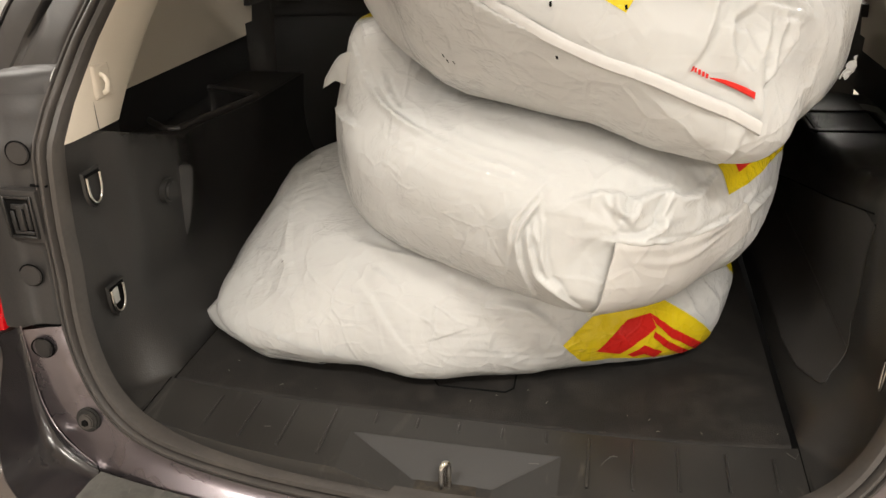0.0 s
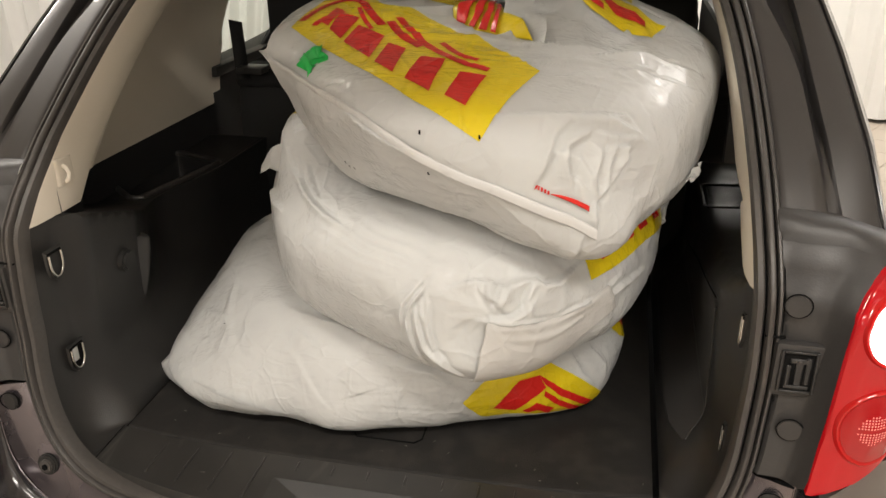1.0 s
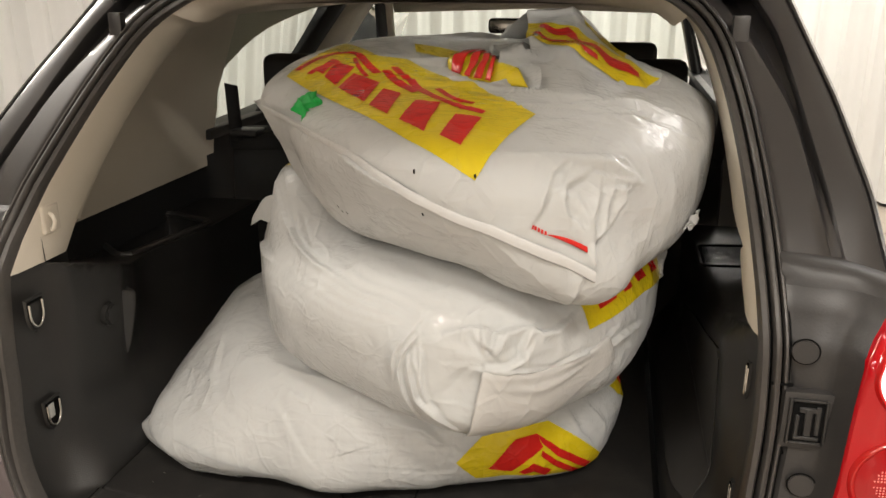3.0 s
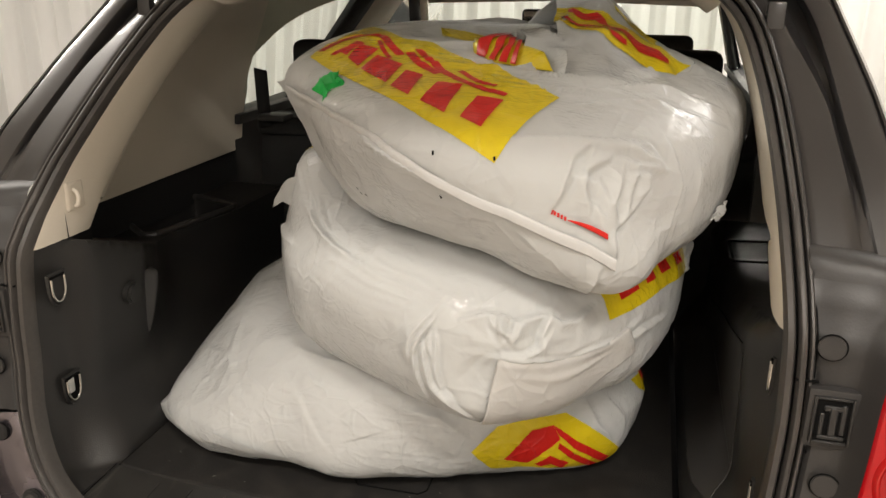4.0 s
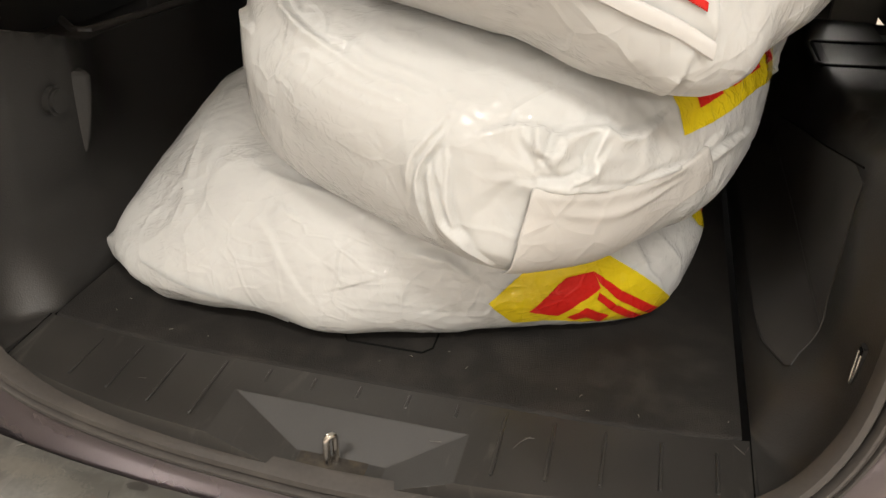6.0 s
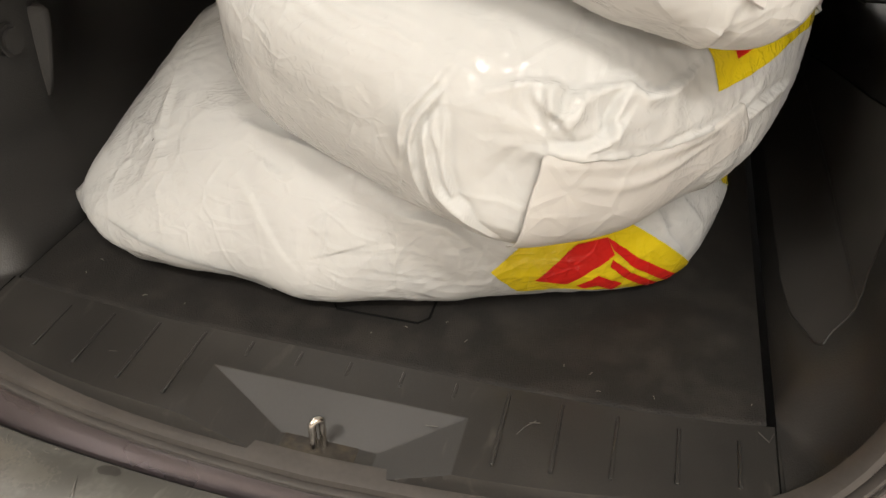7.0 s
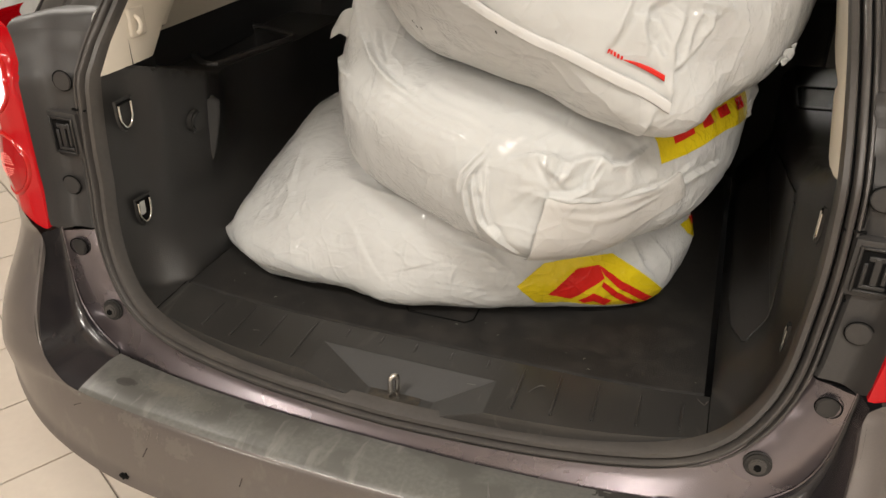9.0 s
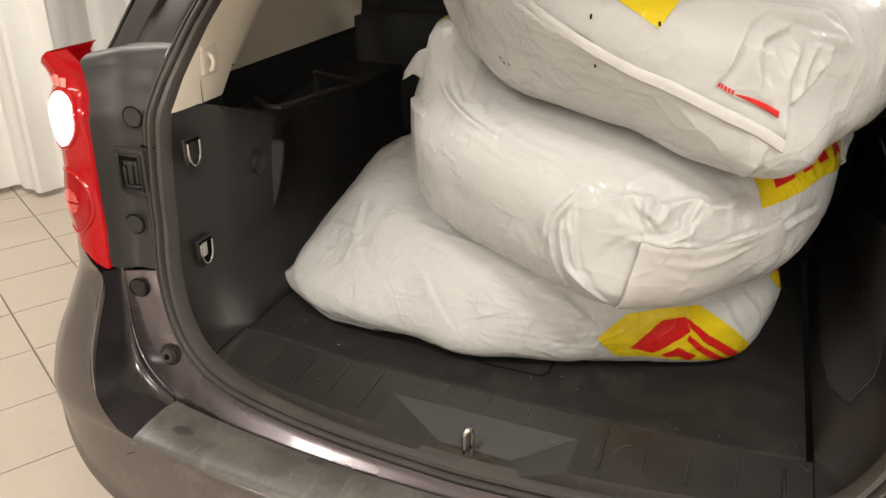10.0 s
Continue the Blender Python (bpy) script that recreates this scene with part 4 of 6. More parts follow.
def lash_ring(side, x, y, z, tag=False, slim=1.0):
    """A chrome ring folded into a bullet-shaped cup in the side trim."""
    line = [(a * slim, b) for a, b in u_line(12, 1.0, 1.0, 1.0)]
    cup = [[(side * (x - d), y + g * .020 * a, z + (g * .024 if b > 0 else g * .030) * b) for a, b in line] for g, d in ((1.18, .0005), (1.10, .0050), (1.0, .0045), (.94, .001))]
    base = sheet("ring_cup", cup, TRIM, car, "bullet-shaped lashing cup with a chrome ring", closed=True)
    link_mesh("cup_floor", [(side * (x - .0012), y + .019 * a, z + (.023 if b > 0 else .029) * b) for a, b in line], [tuple(range(len(line)))], TRIM if not tag else DARK, base)
    tube("lashing_ring", [(side * (x - .0055), y + .0165 * a, z + (.019 if b > 0 else .026) * b) for a, b in line], .0026 if side < 0 else .0022, CHROME, base)
    tube("ring_bar", [(side * (x - .0045), y - .017 * slim, z + .021), (side * (x - .0045), y + .017 * slim, z + .021)], .0022, DARK, base)
    if tag:
        block("paper_tag", (min(side * (x - .007), side * (x - .002)), y - .014, z - .008), (max(side * (x - .007), side * (x - .002)), y + .001, z + .020), REAR_TAG, base, bevel=.002)
    return base


lash_ring(-1, .590, .128, 1.092)
lash_ring(-1, .594, .134, .891, True)
lash_ring(1, .6085, .130, 1.086, slim=.32)
lash_ring(1, .602, .113, .894, slim=.30)
rows = []
for z, k in ((1.045, .0), (1.040, .75), (1.032, 1.0), (1.0, .92), (.96, .66), (.93, .38), (.905, .0)):
    w = wall_x(.35, z)
    rows.append([(-w - .002, .358 - .004 * k, z), (-w + .009 * k, .362 + .014 * k, z), (-w + .012 * k, .364 + .018 * k, z), (-w + .010 * k, .367 + .022 * k, z), (-w - .02, .40, z)])
sheet("knob_facet", rows, RIM, car, "raised rib beside the knob")
tube("panel_joint", [(wall_x(y, z, 1) - .0008, y, z) for y, z in ((.90, .90), (.797, .929), (.62, .975), (.453, 1.02), (.33, 1.057), (.226, 1.087))], .0012, DARK, car)
hook = block("coat_hook", (-.606, .190, 1.212), (-.592, .236, 1.266), BEIGE, car, "moulded beige coat hook", bevel=.006, seg=3)
tube("hook_finger", [(-.592, .208, 1.250), (-.583, .205, 1.247), (-.578, .203, 1.238), (-.580, .201, 1.226), (-.586, .202, 1.222)], .0042, BEIGE, hook)
# woven insert of the side trim, its rolled edge and the ridge at the foot
def insert_y(z):
    return float(np.interp(z, [.775, .784, .806, .813, .824, .899, .953, 1.02, 1.075], [.40, .293, .213, .205, .219, .245, .240, .232, .214]))


rows = []
for z in np.linspace(.778, 1.075, 40):
    y1 = .9 if z < .9 else float(np.interp(z, [.90, .929, .975, 1.02, 1.057, 1.087], [.9, .797, .62, .453, .33, .226]))
    rows.append([(wall_x(y, z, 1) - .0012, y, z) for y in np.linspace(insert_y(z), max(y1, insert_y(z) + .004), 30)])
sheet("woven_insert", rows, CLOTH, car, "black woven cloth insert of the side trim")
tube("insert_edge", [(wall_x(insert_y(z), z, 1) - .0008, insert_y(z), z) for z in np.r_[np.linspace(.776, .80, 12), np.linspace(.803, .83, 14), np.linspace(.84, 1.075, 16)]], .0017, TRIM, car, sides=8)
disc("cover_knob", pose(-.571, .304, 1.017, 0, 90, 0), .0235, .026, TRIM, car, bevel=.005)

# ---------------------------------------------------------------- roof, cabin and seats
rows = []
for k, (g, d) in enumerate(((-.010, .010), (-.016, .020), (-.030, .045), (-.042, .08), (-.045, .14))):
    idx = [i for i in range(len(OUT)) if OUT[i, 1] > 1.585]
    idx.sort(key=lambda i: OUT[i, 0])
    rows.append([(OUT[i, 0] + OUTN[i, 0] * g, float(rear_y(OUT[i, 0], OUT[i, 1])) + d, OUT[i, 1] + OUTN[i, 1] * g) for i in idx])
sheet("header_trim", rows, BEIGE, car, "beige header trim above the opening")
rows = []
for y in np.linspace(.68, 3.0, 14):
    z = 1.602 + .015 * math.sin((y - .6) * 1.2) - .02 * max(0, y - 2.4)
    rows.append([(x, y, z - .05 * (abs(x) / .66) ** 4) for x in np.linspace(-.66, .66, 17)])
sheet("headliner", rows, LINING, car, "light grey-beige headliner")
rows = []
for y in np.r_[np.linspace(.54, 1.0, 8), np.linspace(1.2, 3.0, 8)]:
    z = float(np.interp(y, [.54, .60, .75, 1.6, 3.0], [1.655, 1.675, 1.69, 1.72, 1.66]))
    rows.append([(x, y, z - .06 * (abs(x) / .68) ** 4) for x in np.linspace(-.68, .68, 17)])
sheet("roof", rows, PAINT, car, "dark painted roof")
for side in (-1, 1):
    # doors below the windows, window frames and pillars
    sheet("door_trim", [[(side * .76, y, z) for y in (1.10, 1.9, 3.3)] for z in (.45, .9, 1.22)], SEAT, car, "dark door trim")
    block("window_ledge", (min(side * .74, side * .80), 1.10, 1.215), (max(side * .74, side * .80), 3.3, 1.245), TRIM, car, bevel=.006)
    for y0, y1, w, mat in ((1.44, 1.63, .19, SEAT), (1.635, 2.0, .37, BEIGE), (3.0, 3.15, .15, SEAT), (3.16, 3.28, .12, BEIGE)):
        lean = .48 if y0 < 3 else -.55
        sheet("pillar", [[(side * (.775 - .13 * s), y0 + lean * s, 1.22 + .37 * s), (side * (.76 - .13 * s), y0 + lean * s + w / 2, 1.22 + .37 * s), (side * (.775 - .13 * s), y0 + lean * s + w, 1.22 + .37 * s)] for s in np.linspace(0, 1, 6)], mat, car, thick=.012)
    # seat belt
    sheet("seat_belt", [[(side * (.665 + .02 * s), 1.07 + .03 * s, 1.22 + .16 * s), (side * (.635 + .02 * s), 1.09 + .03 * s, 1.22 + .15 * s)] for s in np.linspace(0, 1, 4)], SEAT, car, thick=.003)
    pane = sheet("side_window", [[(side * (.772 - .13 * q), y, 1.245 + .34 * q) for y in np.linspace(1.15, 3.2, 6)] for q in np.linspace(0, 1, 4)], GLASS, car, "green-tinted side window glass")
    pane.visible_shadow = False
windscreen = sheet("windscreen", [[(x, 3.28 - .52 * q - .10 * x * x, 1.17 + .385 * q) for x in np.linspace(-.70, .70, 9)] for q in np.linspace(0, 1, 5)], GLASS, car, "green-tinted windscreen glass")
windscreen.visible_shadow = False
# dashboard and the windscreen's rim
block("dashboard", (-.74, 3.05, .7), (.74, 3.6, 1.17), SEAT, car, bevel=.05)
sheet("windscreen_header", [[(x, 2.72 + .02 * abs(x), 1.585 - .03 * abs(x)), (x, 2.76 + .02 * abs(x), 1.545 - .03 * abs(x))] for x in np.linspace(-.64, .64, 9)], LINING, car, thick=.015)
mirror = block("rear_view_mirror", (-.125, 2.30, 1.455), (.035, 2.335, 1.515), SEAT, car, "black rear-view mirror", bevel=.02, seg=3)
block("mirror_glass", (-.115, 2.297, 1.463), (.025, 2.302, 1.507), CHROME, mirror, bevel=.001)


def seat_back(x0, x1, y, z0, z1, lean):
    rows = []
    for s in np.linspace(0, 1, 12):
        z = z0 + (z1 - z0) * s
        yy = y + lean * s
        e = .018 * max(0, (s - .85) / .15) ** 2
        rows.append([(x0 + e + (x1 - x0 - 2 * e) * (.5 - .5 * math.cos(t)), yy + .055 - (.055 + e) * math.sin(t) ** .5 if 0 < t < math.pi else yy + .055, z) for t in np.linspace(0, math.pi, 15)])
    return rows


for x0, x1 in ((-.70, -.02), (.0, .68)):
    sheet("rear_seat_back", seat_back(x0, x1, 1.06, .74, 1.245, .05), SEAT, car, "black upright rear seat back")
    block("seat_top", (x0 + .01, 1.10, 1.19), (x1 - .01, 1.24, 1.243), SEAT, car, bevel=.02, seg=3)
    xm = (x0 + x1) / 2 - (.14 if x0 < -.3 else -.12)
    head = block("rear_headrest", (xm - .115, 1.19, 1.30), (xm + .115, 1.28, 1.452), SEAT, car, "black padded headrest", bevel=.035, seg=4)
    for dx in (-.05, .05):
        tube("headrest_post", [(xm + dx, 1.23, 1.22), (xm + dx, 1.235, 1.32)], .006, CHROME, head)
block("seat_release", (-.66, 1.055, 1.238), (-.58, 1.12, 1.256), TRIM, car, bevel=.006)
for xm in (-.43, .42):
    block("front_seat_back", (xm - .23, 2.05, .7), (xm + .23, 2.20, 1.29), SEAT, car, "black front seat back", bevel=.06, seg=4)
    head = block("front_headrest", (xm - .115, 2.09, 1.30), (xm + .115, 2.19, 1.437), SEAT, car, "black padded headrest", bevel=.035, seg=4)
    for dx in (-.05, .05):
        tube("headrest_post", [(xm + dx, 2.13, 1.27), (xm + dx, 2.135, 1.33)], .006, CHROME, head)

# raised tailgate above the opening: a lower panel, two rails and a header round its window


def gate(x, s, drop=0.0):
    return (x, .60 - 1.02 * s - .02 * (1 - (x / .62) ** 2), 1.715 + .30 * s + .05 * math.sin(math.pi * s) + .03 * (1 - (x / .62) ** 4) * (1 - .3 * s) - drop)


# unseen; shades the bags, while its window lets ceiling light down to them
for nm, x0, x1, s0, s1 in (("tailgate_panel", -.62, .62, .46, 1.0), ("tailgate_rail", -.62, -.50, .07, .457), ("tailgate_rail", .50, .62, .07, .457), ("tailgate_header", -.62, .62, 0.0, .067)):
    sheet(nm, [[gate(x, s) for x in np.linspace(x0, x1, 13)] for s in np.linspace(s0, s1, 9)], PAINT, car, "raised painted tailgate" if nm == "tailgate_panel" else "", thick=.05)
pane = sheet("rear_window", [[gate(x, s) for x in np.linspace(-.497, .497, 9)] for s in np.linspace(.072, .452, 5)], GLASS, car, "tailgate window glass")
pane.visible_shadow = False
# unseen pale sheets added to bounce light and show in the painted strip
for x0, x1 in ((-.55, -.10), (.10, .55)):
    sheet("tailgate_reflector", [[(x, .60 - 1.02 * s - .02, 1.715 + .30 * s + .05 * math.sin(math.pi * s) - .048) for x in np.linspace(x0, x1, 6)] for s in np.linspace(.42, .97, 8)], BEIGE, car, "unseen beige reflector under the tailgate", thick=.012)
# dull wiped streaks on the pad
STREAK = surface("wiped_streak", (.14, .136, .128), .5, vary=.3, grain=160, bump=.1)
for x, y, w, r in ((.335, -.132, .011, .045), (.20, -.13, .005, .035), (-.27, -.12, .004, .03)):
    sheet("streak", [[(x - w * s * .5 + .012 * s, y + r * (.5 - s), .6732 - .0015 * abs(2 * s - 1)), (x + w * s * .5 + .012 * s, y + r * (.5 - s), .6732 - .0015 * abs(2 * s - 1))] for s in np.linspace(0.05, 1, 6)], STREAK, car, thick=.0006)

# scrapes on the bumper and its pad
SCRAPE = surface("pale_scrape", (.20, .185, .165), .7, vary=.4, grain=400, bump=.2)
PADMARK = surface("grey_rub_mark", (.20, .19, .175), .65, vary=.5, grain=90, bump=.1, stain=60, stain_by=.7, dirt=(.10, .09, .08))
rng = random.Random(12)
for k in range(12):
    x, y = rng.gauss(-.42, .05), rng.gauss(-.090, .012)
    if abs(x) > .53:
        continue
    a, r = rng.uniform(-1.5, 1.5), rng.uniform(.002, .008)
    tube("rub_mark", [(x - r * math.cos(a), y - r * math.sin(a), .6714), (x, y + rng.uniform(-.002, .002), .6722), (x + r * math.cos(a), y + r * math.sin(a), .6716)], rng.uniform(.0003, .0007), PADMARK, car, sides=5)


def on_bumper(x, drop):
    """A spot on the bumper's skin at x, some way down from its top edge."""
    T, Bp = (np.array([np.interp(abs(x), tops[:, 0], c[:, k]) for k in range(3)]) for c in (tops, bels))
    C = np.array((Bp[0] * .8 + T[0] * .2, Bp[1] * .8 + T[1] * .2, T[2] - .004))
    p = (1 - drop) ** 2 * T + 2 * drop * (1 - drop) * C + drop ** 2 * Bp
    return (math.copysign(p[0], x), p[1] - .0012, p[2] + .0006)


for k in range(9):
    x, d = -.35 + .005 * k + rng.uniform(-.003, .003), rng.uniform(.30, .42)
    tube("scrape", [on_bumper(x, d), on_bumper(x + .010, d + rng.uniform(.06, .14))], rng.uniform(.0003, .0005), SCRAPE, bumper, sides=5)
# hairline cracks and a chipped spot on the bumper skin
for x, d0, d1 in ((-.305, .60, .72), (-.155, .55, .66), (-.455, .40, .50)):
    tube("hairline", [on_bumper(x + .0004 * math.sin(5 * s), d0 + (d1 - d0) * s) for s in np.linspace(0, 1, 6)], .0005, DARK, bumper, sides=5)
chip = bmesh.new()
rim = [chip.verts.new((-.466 + r * math.cos(w), -.1905 - .0006 * math.cos(3 * w), .517 + .8 * r * math.sin(w))) for w, r in zip(np.linspace(0, 2 * math.pi, 11)[:-1], (.010, .007, .011, .006, .009, .012, .008, .010, .006, .009))]
back = [chip.verts.new((v.co.x * .999, v.co.y + .008, v.co.z)) for v in rim]
chip.faces.new(rim)
for k in range(10):
    chip.faces.new((rim[k], rim[k - 1], back[k - 1], back[k]))
part("chip", chip, DARK, bumper)

# ---------------------------------------------------------------- bags with tyres
def value_noise(p, seed):
    """Smooth noise in -1..1 at points p (n x 3)."""
    p = p + np.array([17.3, 5.1, 9.7]) * (seed + 1)
    i = np.floor(p).astype(np.int64)
    f = p - i
    f = f * f * f * (f * (f * 6 - 15) + 10)
    out = np.zeros(len(p))
    for dx in (0, 1):
        for dy in (0, 1):
            for dz in (0, 1):
                h = (i[:, 0] + dx) * 374761393 + (i[:, 1] + dy) * 668265263 + (i[:, 2] + dz) * 2147483647 + seed * 974711
                h = (h ^ (h >> 13)) * 1274126177
                h = ((h ^ (h >> 16)) & 0xFFFF) / 32767.5 - 1
                w = (f[:, 0] if dx else 1 - f[:, 0]) * (f[:, 1] if dy else 1 - f[:, 1]) * (f[:, 2] if dz else 1 - f[:, 2])
                out += w * h
    return out


def ridges(p, seed):
    """Sharp creases: the crest lines where noise changes sign."""
    warp = np.stack([value_noise(p * .7, seed + k) for k in (5, 6, 7)], 1)
    return 1 - np.minimum(1, 3.2 * np.abs(value_noise(p + .55 * warp, seed)))


def crumple(p, seed):
    """Flat facets that meet in sharp folds."""
    warp = np.stack([value_noise(p * .6, seed + k) for k in (5, 6, 7)], 1)
    q = p + .7 * warp
    return .55 - 1.6 * np.abs(value_noise(q, seed)) + .8 * np.abs(value_noise(q * 1.3 + 3.1, seed + 11))


def turned(p, seed):
    """Points turned at random, so that folds do not run along the axes."""
    return p @ np.array(Euler((.5 + seed * .37, .3 + seed * .61, .8 + seed * .23)).to_matrix())


def wrap(a):
    return (a + np.pi) % (2 * np.pi) - np.pi


# outlines of the three sacks near the bottom, at half height and near the top: radii round the centre
LOW_SACK = dict(c=(.03, .56), z=(0.751, 1.0), tilt=(-0.035, 0.014), e=(.45, .8), under=.2, seed=11, amp=.0036,
        low=[0.411, 0.419, 0.422, 0.419, 0.413, 0.408, 0.407, 0.414, 0.428, 0.452, 0.487, 0.534, 0.587, 0.632, 0.682, 0.622, 0.494, 0.461, 0.408, 0.38, 0.371, 0.401, 0.439, 0.408],
        mid=[0.395, 0.392, 0.391, 0.388, 0.384, 0.382, 0.386, 0.398, 0.42, 0.454, 0.496, 0.53, 0.519, 0.513, 0.494, 0.474, 0.43, 0.404, 0.38, 0.37, 0.374, 0.398, 0.424, 0.426],
        high=[0.383, 0.369, 0.36, 0.355, 0.354, 0.356, 0.364, 0.382, 0.412, 0.456, 0.501, 0.522, 0.463, 0.391, 0.346, 0.335, 0.343, 0.349, 0.355, 0.363, 0.376, 0.389, 0.399, 0.4])
MIDDLE_SACK = dict(c=(0.095, 0.452), z=(0.931, 1.236), tilt=(-0.013, 0.044), e=(0.55, 0.75), seed=23, amp=.0030,
        low=[0.392, 0.39, 0.391, 0.391, 0.391, 0.391, 0.391, 0.392, 0.392, 0.391, 0.389, 0.384, 0.375, 0.363, 0.355, 0.338, 0.323, 0.332, 0.37, 0.426, 0.427, 0.406, 0.399, 0.394],
        mid=[0.39, 0.406, 0.406, 0.401, 0.396, 0.393, 0.391, 0.391, 0.392, 0.393, 0.393, 0.391, 0.383, 0.364, 0.356, 0.344, 0.337, 0.342, 0.364, 0.395, 0.4, 0.384, 0.373, 0.375],
        high=[0.399, 0.42, 0.419, 0.411, 0.402, 0.395, 0.392, 0.391, 0.392, 0.394, 0.396, 0.396, 0.392, 0.378, 0.368, 0.361, 0.359, 0.361, 0.364, 0.368, 0.369, 0.365, 0.365, 0.376])
TOP_SACK = dict(c=(0.185, 0.455), z=(1.213, 1.503), tilt=(-0.068, 0.133), e=(0.5, 0.65), seed=37, amp=.0030,
        low=[0.373, 0.384, 0.391, 0.394, 0.396, 0.4, 0.408, 0.415, 0.417, 0.413, 0.402, 0.388, 0.37, 0.349, 0.336, 0.322, 0.29, 0.284, 0.301, 0.387, 0.455, 0.384, 0.367, 0.361],
        mid=[0.374, 0.394, 0.405, 0.404, 0.401, 0.403, 0.411, 0.422, 0.43, 0.435, 0.439, 0.433, 0.422, 0.402, 0.368, 0.38, 0.371, 0.375, 0.387, 0.405, 0.402, 0.38, 0.369, 0.364],
        high=[0.388, 0.416, 0.421, 0.414, 0.407, 0.407, 0.415, 0.429, 0.442, 0.457, 0.479, 0.478, 0.477, 0.482, 0.445, 0.435, 0.438, 0.444, 0.44, 0.418, 0.392, 0.379, 0.374, 0.376])
BAGS = {"low": LOW_SACK, "mid": MIDDLE_SACK, "top": TOP_SACK}


def around(R, u):
    """A smooth closed outline from radii at even angles."""
    R = np.asarray(R, float)
    n = len(R)
    q = (u % (2 * np.pi)) / (2 * np.pi) * n
    i = np.floor(q).astype(int)
    t = q - i
    a, b, c, d = (R[(i + k) % n] for k in (-1, 0, 1, 2))
    return .5 * (2 * b + (c - a) * t + (2 * a - 5 * b + 4 * c - d) * t * t + (3 * b - a - 3 * c + d) * t ** 3)


def bag_point(key, u, w, lift=0.0, plain=False):
    """A bag's surface at angle u (radians) and height parameter w (-1 below, 1 above): n x 3."""
    B = BAGS[key]
    u, w = np.asarray(u, float), np.asarray(w, float)
    ph = w * np.pi / 2
    c, s = np.cos(ph), np.sin(ph)
    pr = np.abs(c) ** np.where(s < 0, B.get("under", B["e"][0]), B["e"][0])
    pz = np.sign(s) * np.abs(s) ** B["e"][1]
    f = (pz + 1) / 2
    wl, wh = np.maximum(0, 1 - 2 * f), np.maximum(0, 2 * f - 1)
    R = wl * around(B["low"], u) + wh * around(B["high"], u) + (1 - wl - wh) * around(B["mid"], u)
    x = B["c"][0] + R * pr * np.cos(u)
    y = B["c"][1] + R * pr * np.sin(u)
    z = B["z"][0] + (B["z"][1] - B["z"][0]) * f + B["tilt"][0] * (x - B["c"][0]) + B["tilt"][1] * (y - B["c"][1])
    p = np.stack([x, y, z], 1)
    nrm = np.stack([np.cos(u) * np.abs(c), np.sin(u) * np.abs(c), s], 1)
    if plain:
        return p
    big = value_noise(p * 5.0, B["seed"])
    slack = .55 + .5 * value_noise(p * 3.6, B["seed"] + 9)
    pulled = np.maximum(0, value_noise(turned(p, B["seed"] + 5) * np.array([6, 6, 6]), B["seed"] + 21))
    d = B["amp"] * (.8 * big + .55 * crumple(turned(p, B["seed"]) * np.array([9, 4, 7]), B["seed"] + 1)
                    + slack * (.60 * crumple(turned(p, B["seed"] + 2) * np.array([26, 12, 20]), B["seed"] + 2) + .26 * crumple(p * np.array([52, 48, 40]), B["seed"] + 3))
                    + .35 * pulled * ridges(turned(p, B["seed"] + 6) * np.array([70, 9, 14]), B["seed"] + 22)) + lift
    d = d * (1 - .8 * FLAT[key](p)) - .006 * FLAT[key](p)
    for fn in DETAILS.get(key, ()):
        d = d + fn(u, w, p)
    p = p + nrm * d[:, None]
    if key == "mid":
        p = p + shoulder_lift(p, w)
    if key == "low":
        p[:, 2] = np.maximum(p[:, 2], .7465 + .001 * big)
    return p


def near(u, w, u0, w0):
    """Offsets on the surface from a spot, in metres roughly."""
    return wrap(u - u0) * .38, (w - w0) * .16


# lines along which the film is folded
SAG_A = (
    [(-.384, .422, .943), (-.347, .282, .909), (-.292, .193, .876)],
    [(-.45, .37, .885), (-.358, .302, .912)],
    [(-.22, .235, .927), (-.167, .19, .899), (-.132, .158, .863), (-.087, .14, .82)],
    [(-.216, .287, .954), (-.143, .256, .954), (-.086, .24, .954)],
    [(-.173, .23, .933), (-.122, .205, .925)],
    [(.002, .165, .868), (-.058, .148, .848)],
    [(.038, .191, .91), (.096, .199, .899), (.135, .202, .87)],
    [(-.456, .297, .854), (-.381, .257, .878), (-.381, .23, .865)],
    [(.337, .316, .903), (.361, .313, .86), (.388, .329, .827)],
)
SAG_B = (
    [(.375, .348, .896), (.404, .361, .857), (.409, .358, .821)],
)
TWIST_A = (
    [(.112, .099, 1.138), (.095, .093, 1.117), (.082, .093, 1.1), (.077, .093, 1.08), (.075, .094, 1.056)],
    [(.113, .092, 1.124), (.103, .09, 1.111), (.092, .09, 1.094), (.087, .09, 1.074), (.09, .088, 1.045), (.11, .1, .995)],
    [(.11, .087, 1.104), (.11, .085, 1.089), (.116, .082, 1.072)],
    [(.1, .088, 1.092), (.105, .085, 1.065), (.116, .082, 1.028), (.143, .076, 1.01), (.172, .085, .98)],
    [(.121, .085, 1.104), (.124, .079, 1.051), (.134, .076, 1.021), (.151, .074, 1.007)],
)
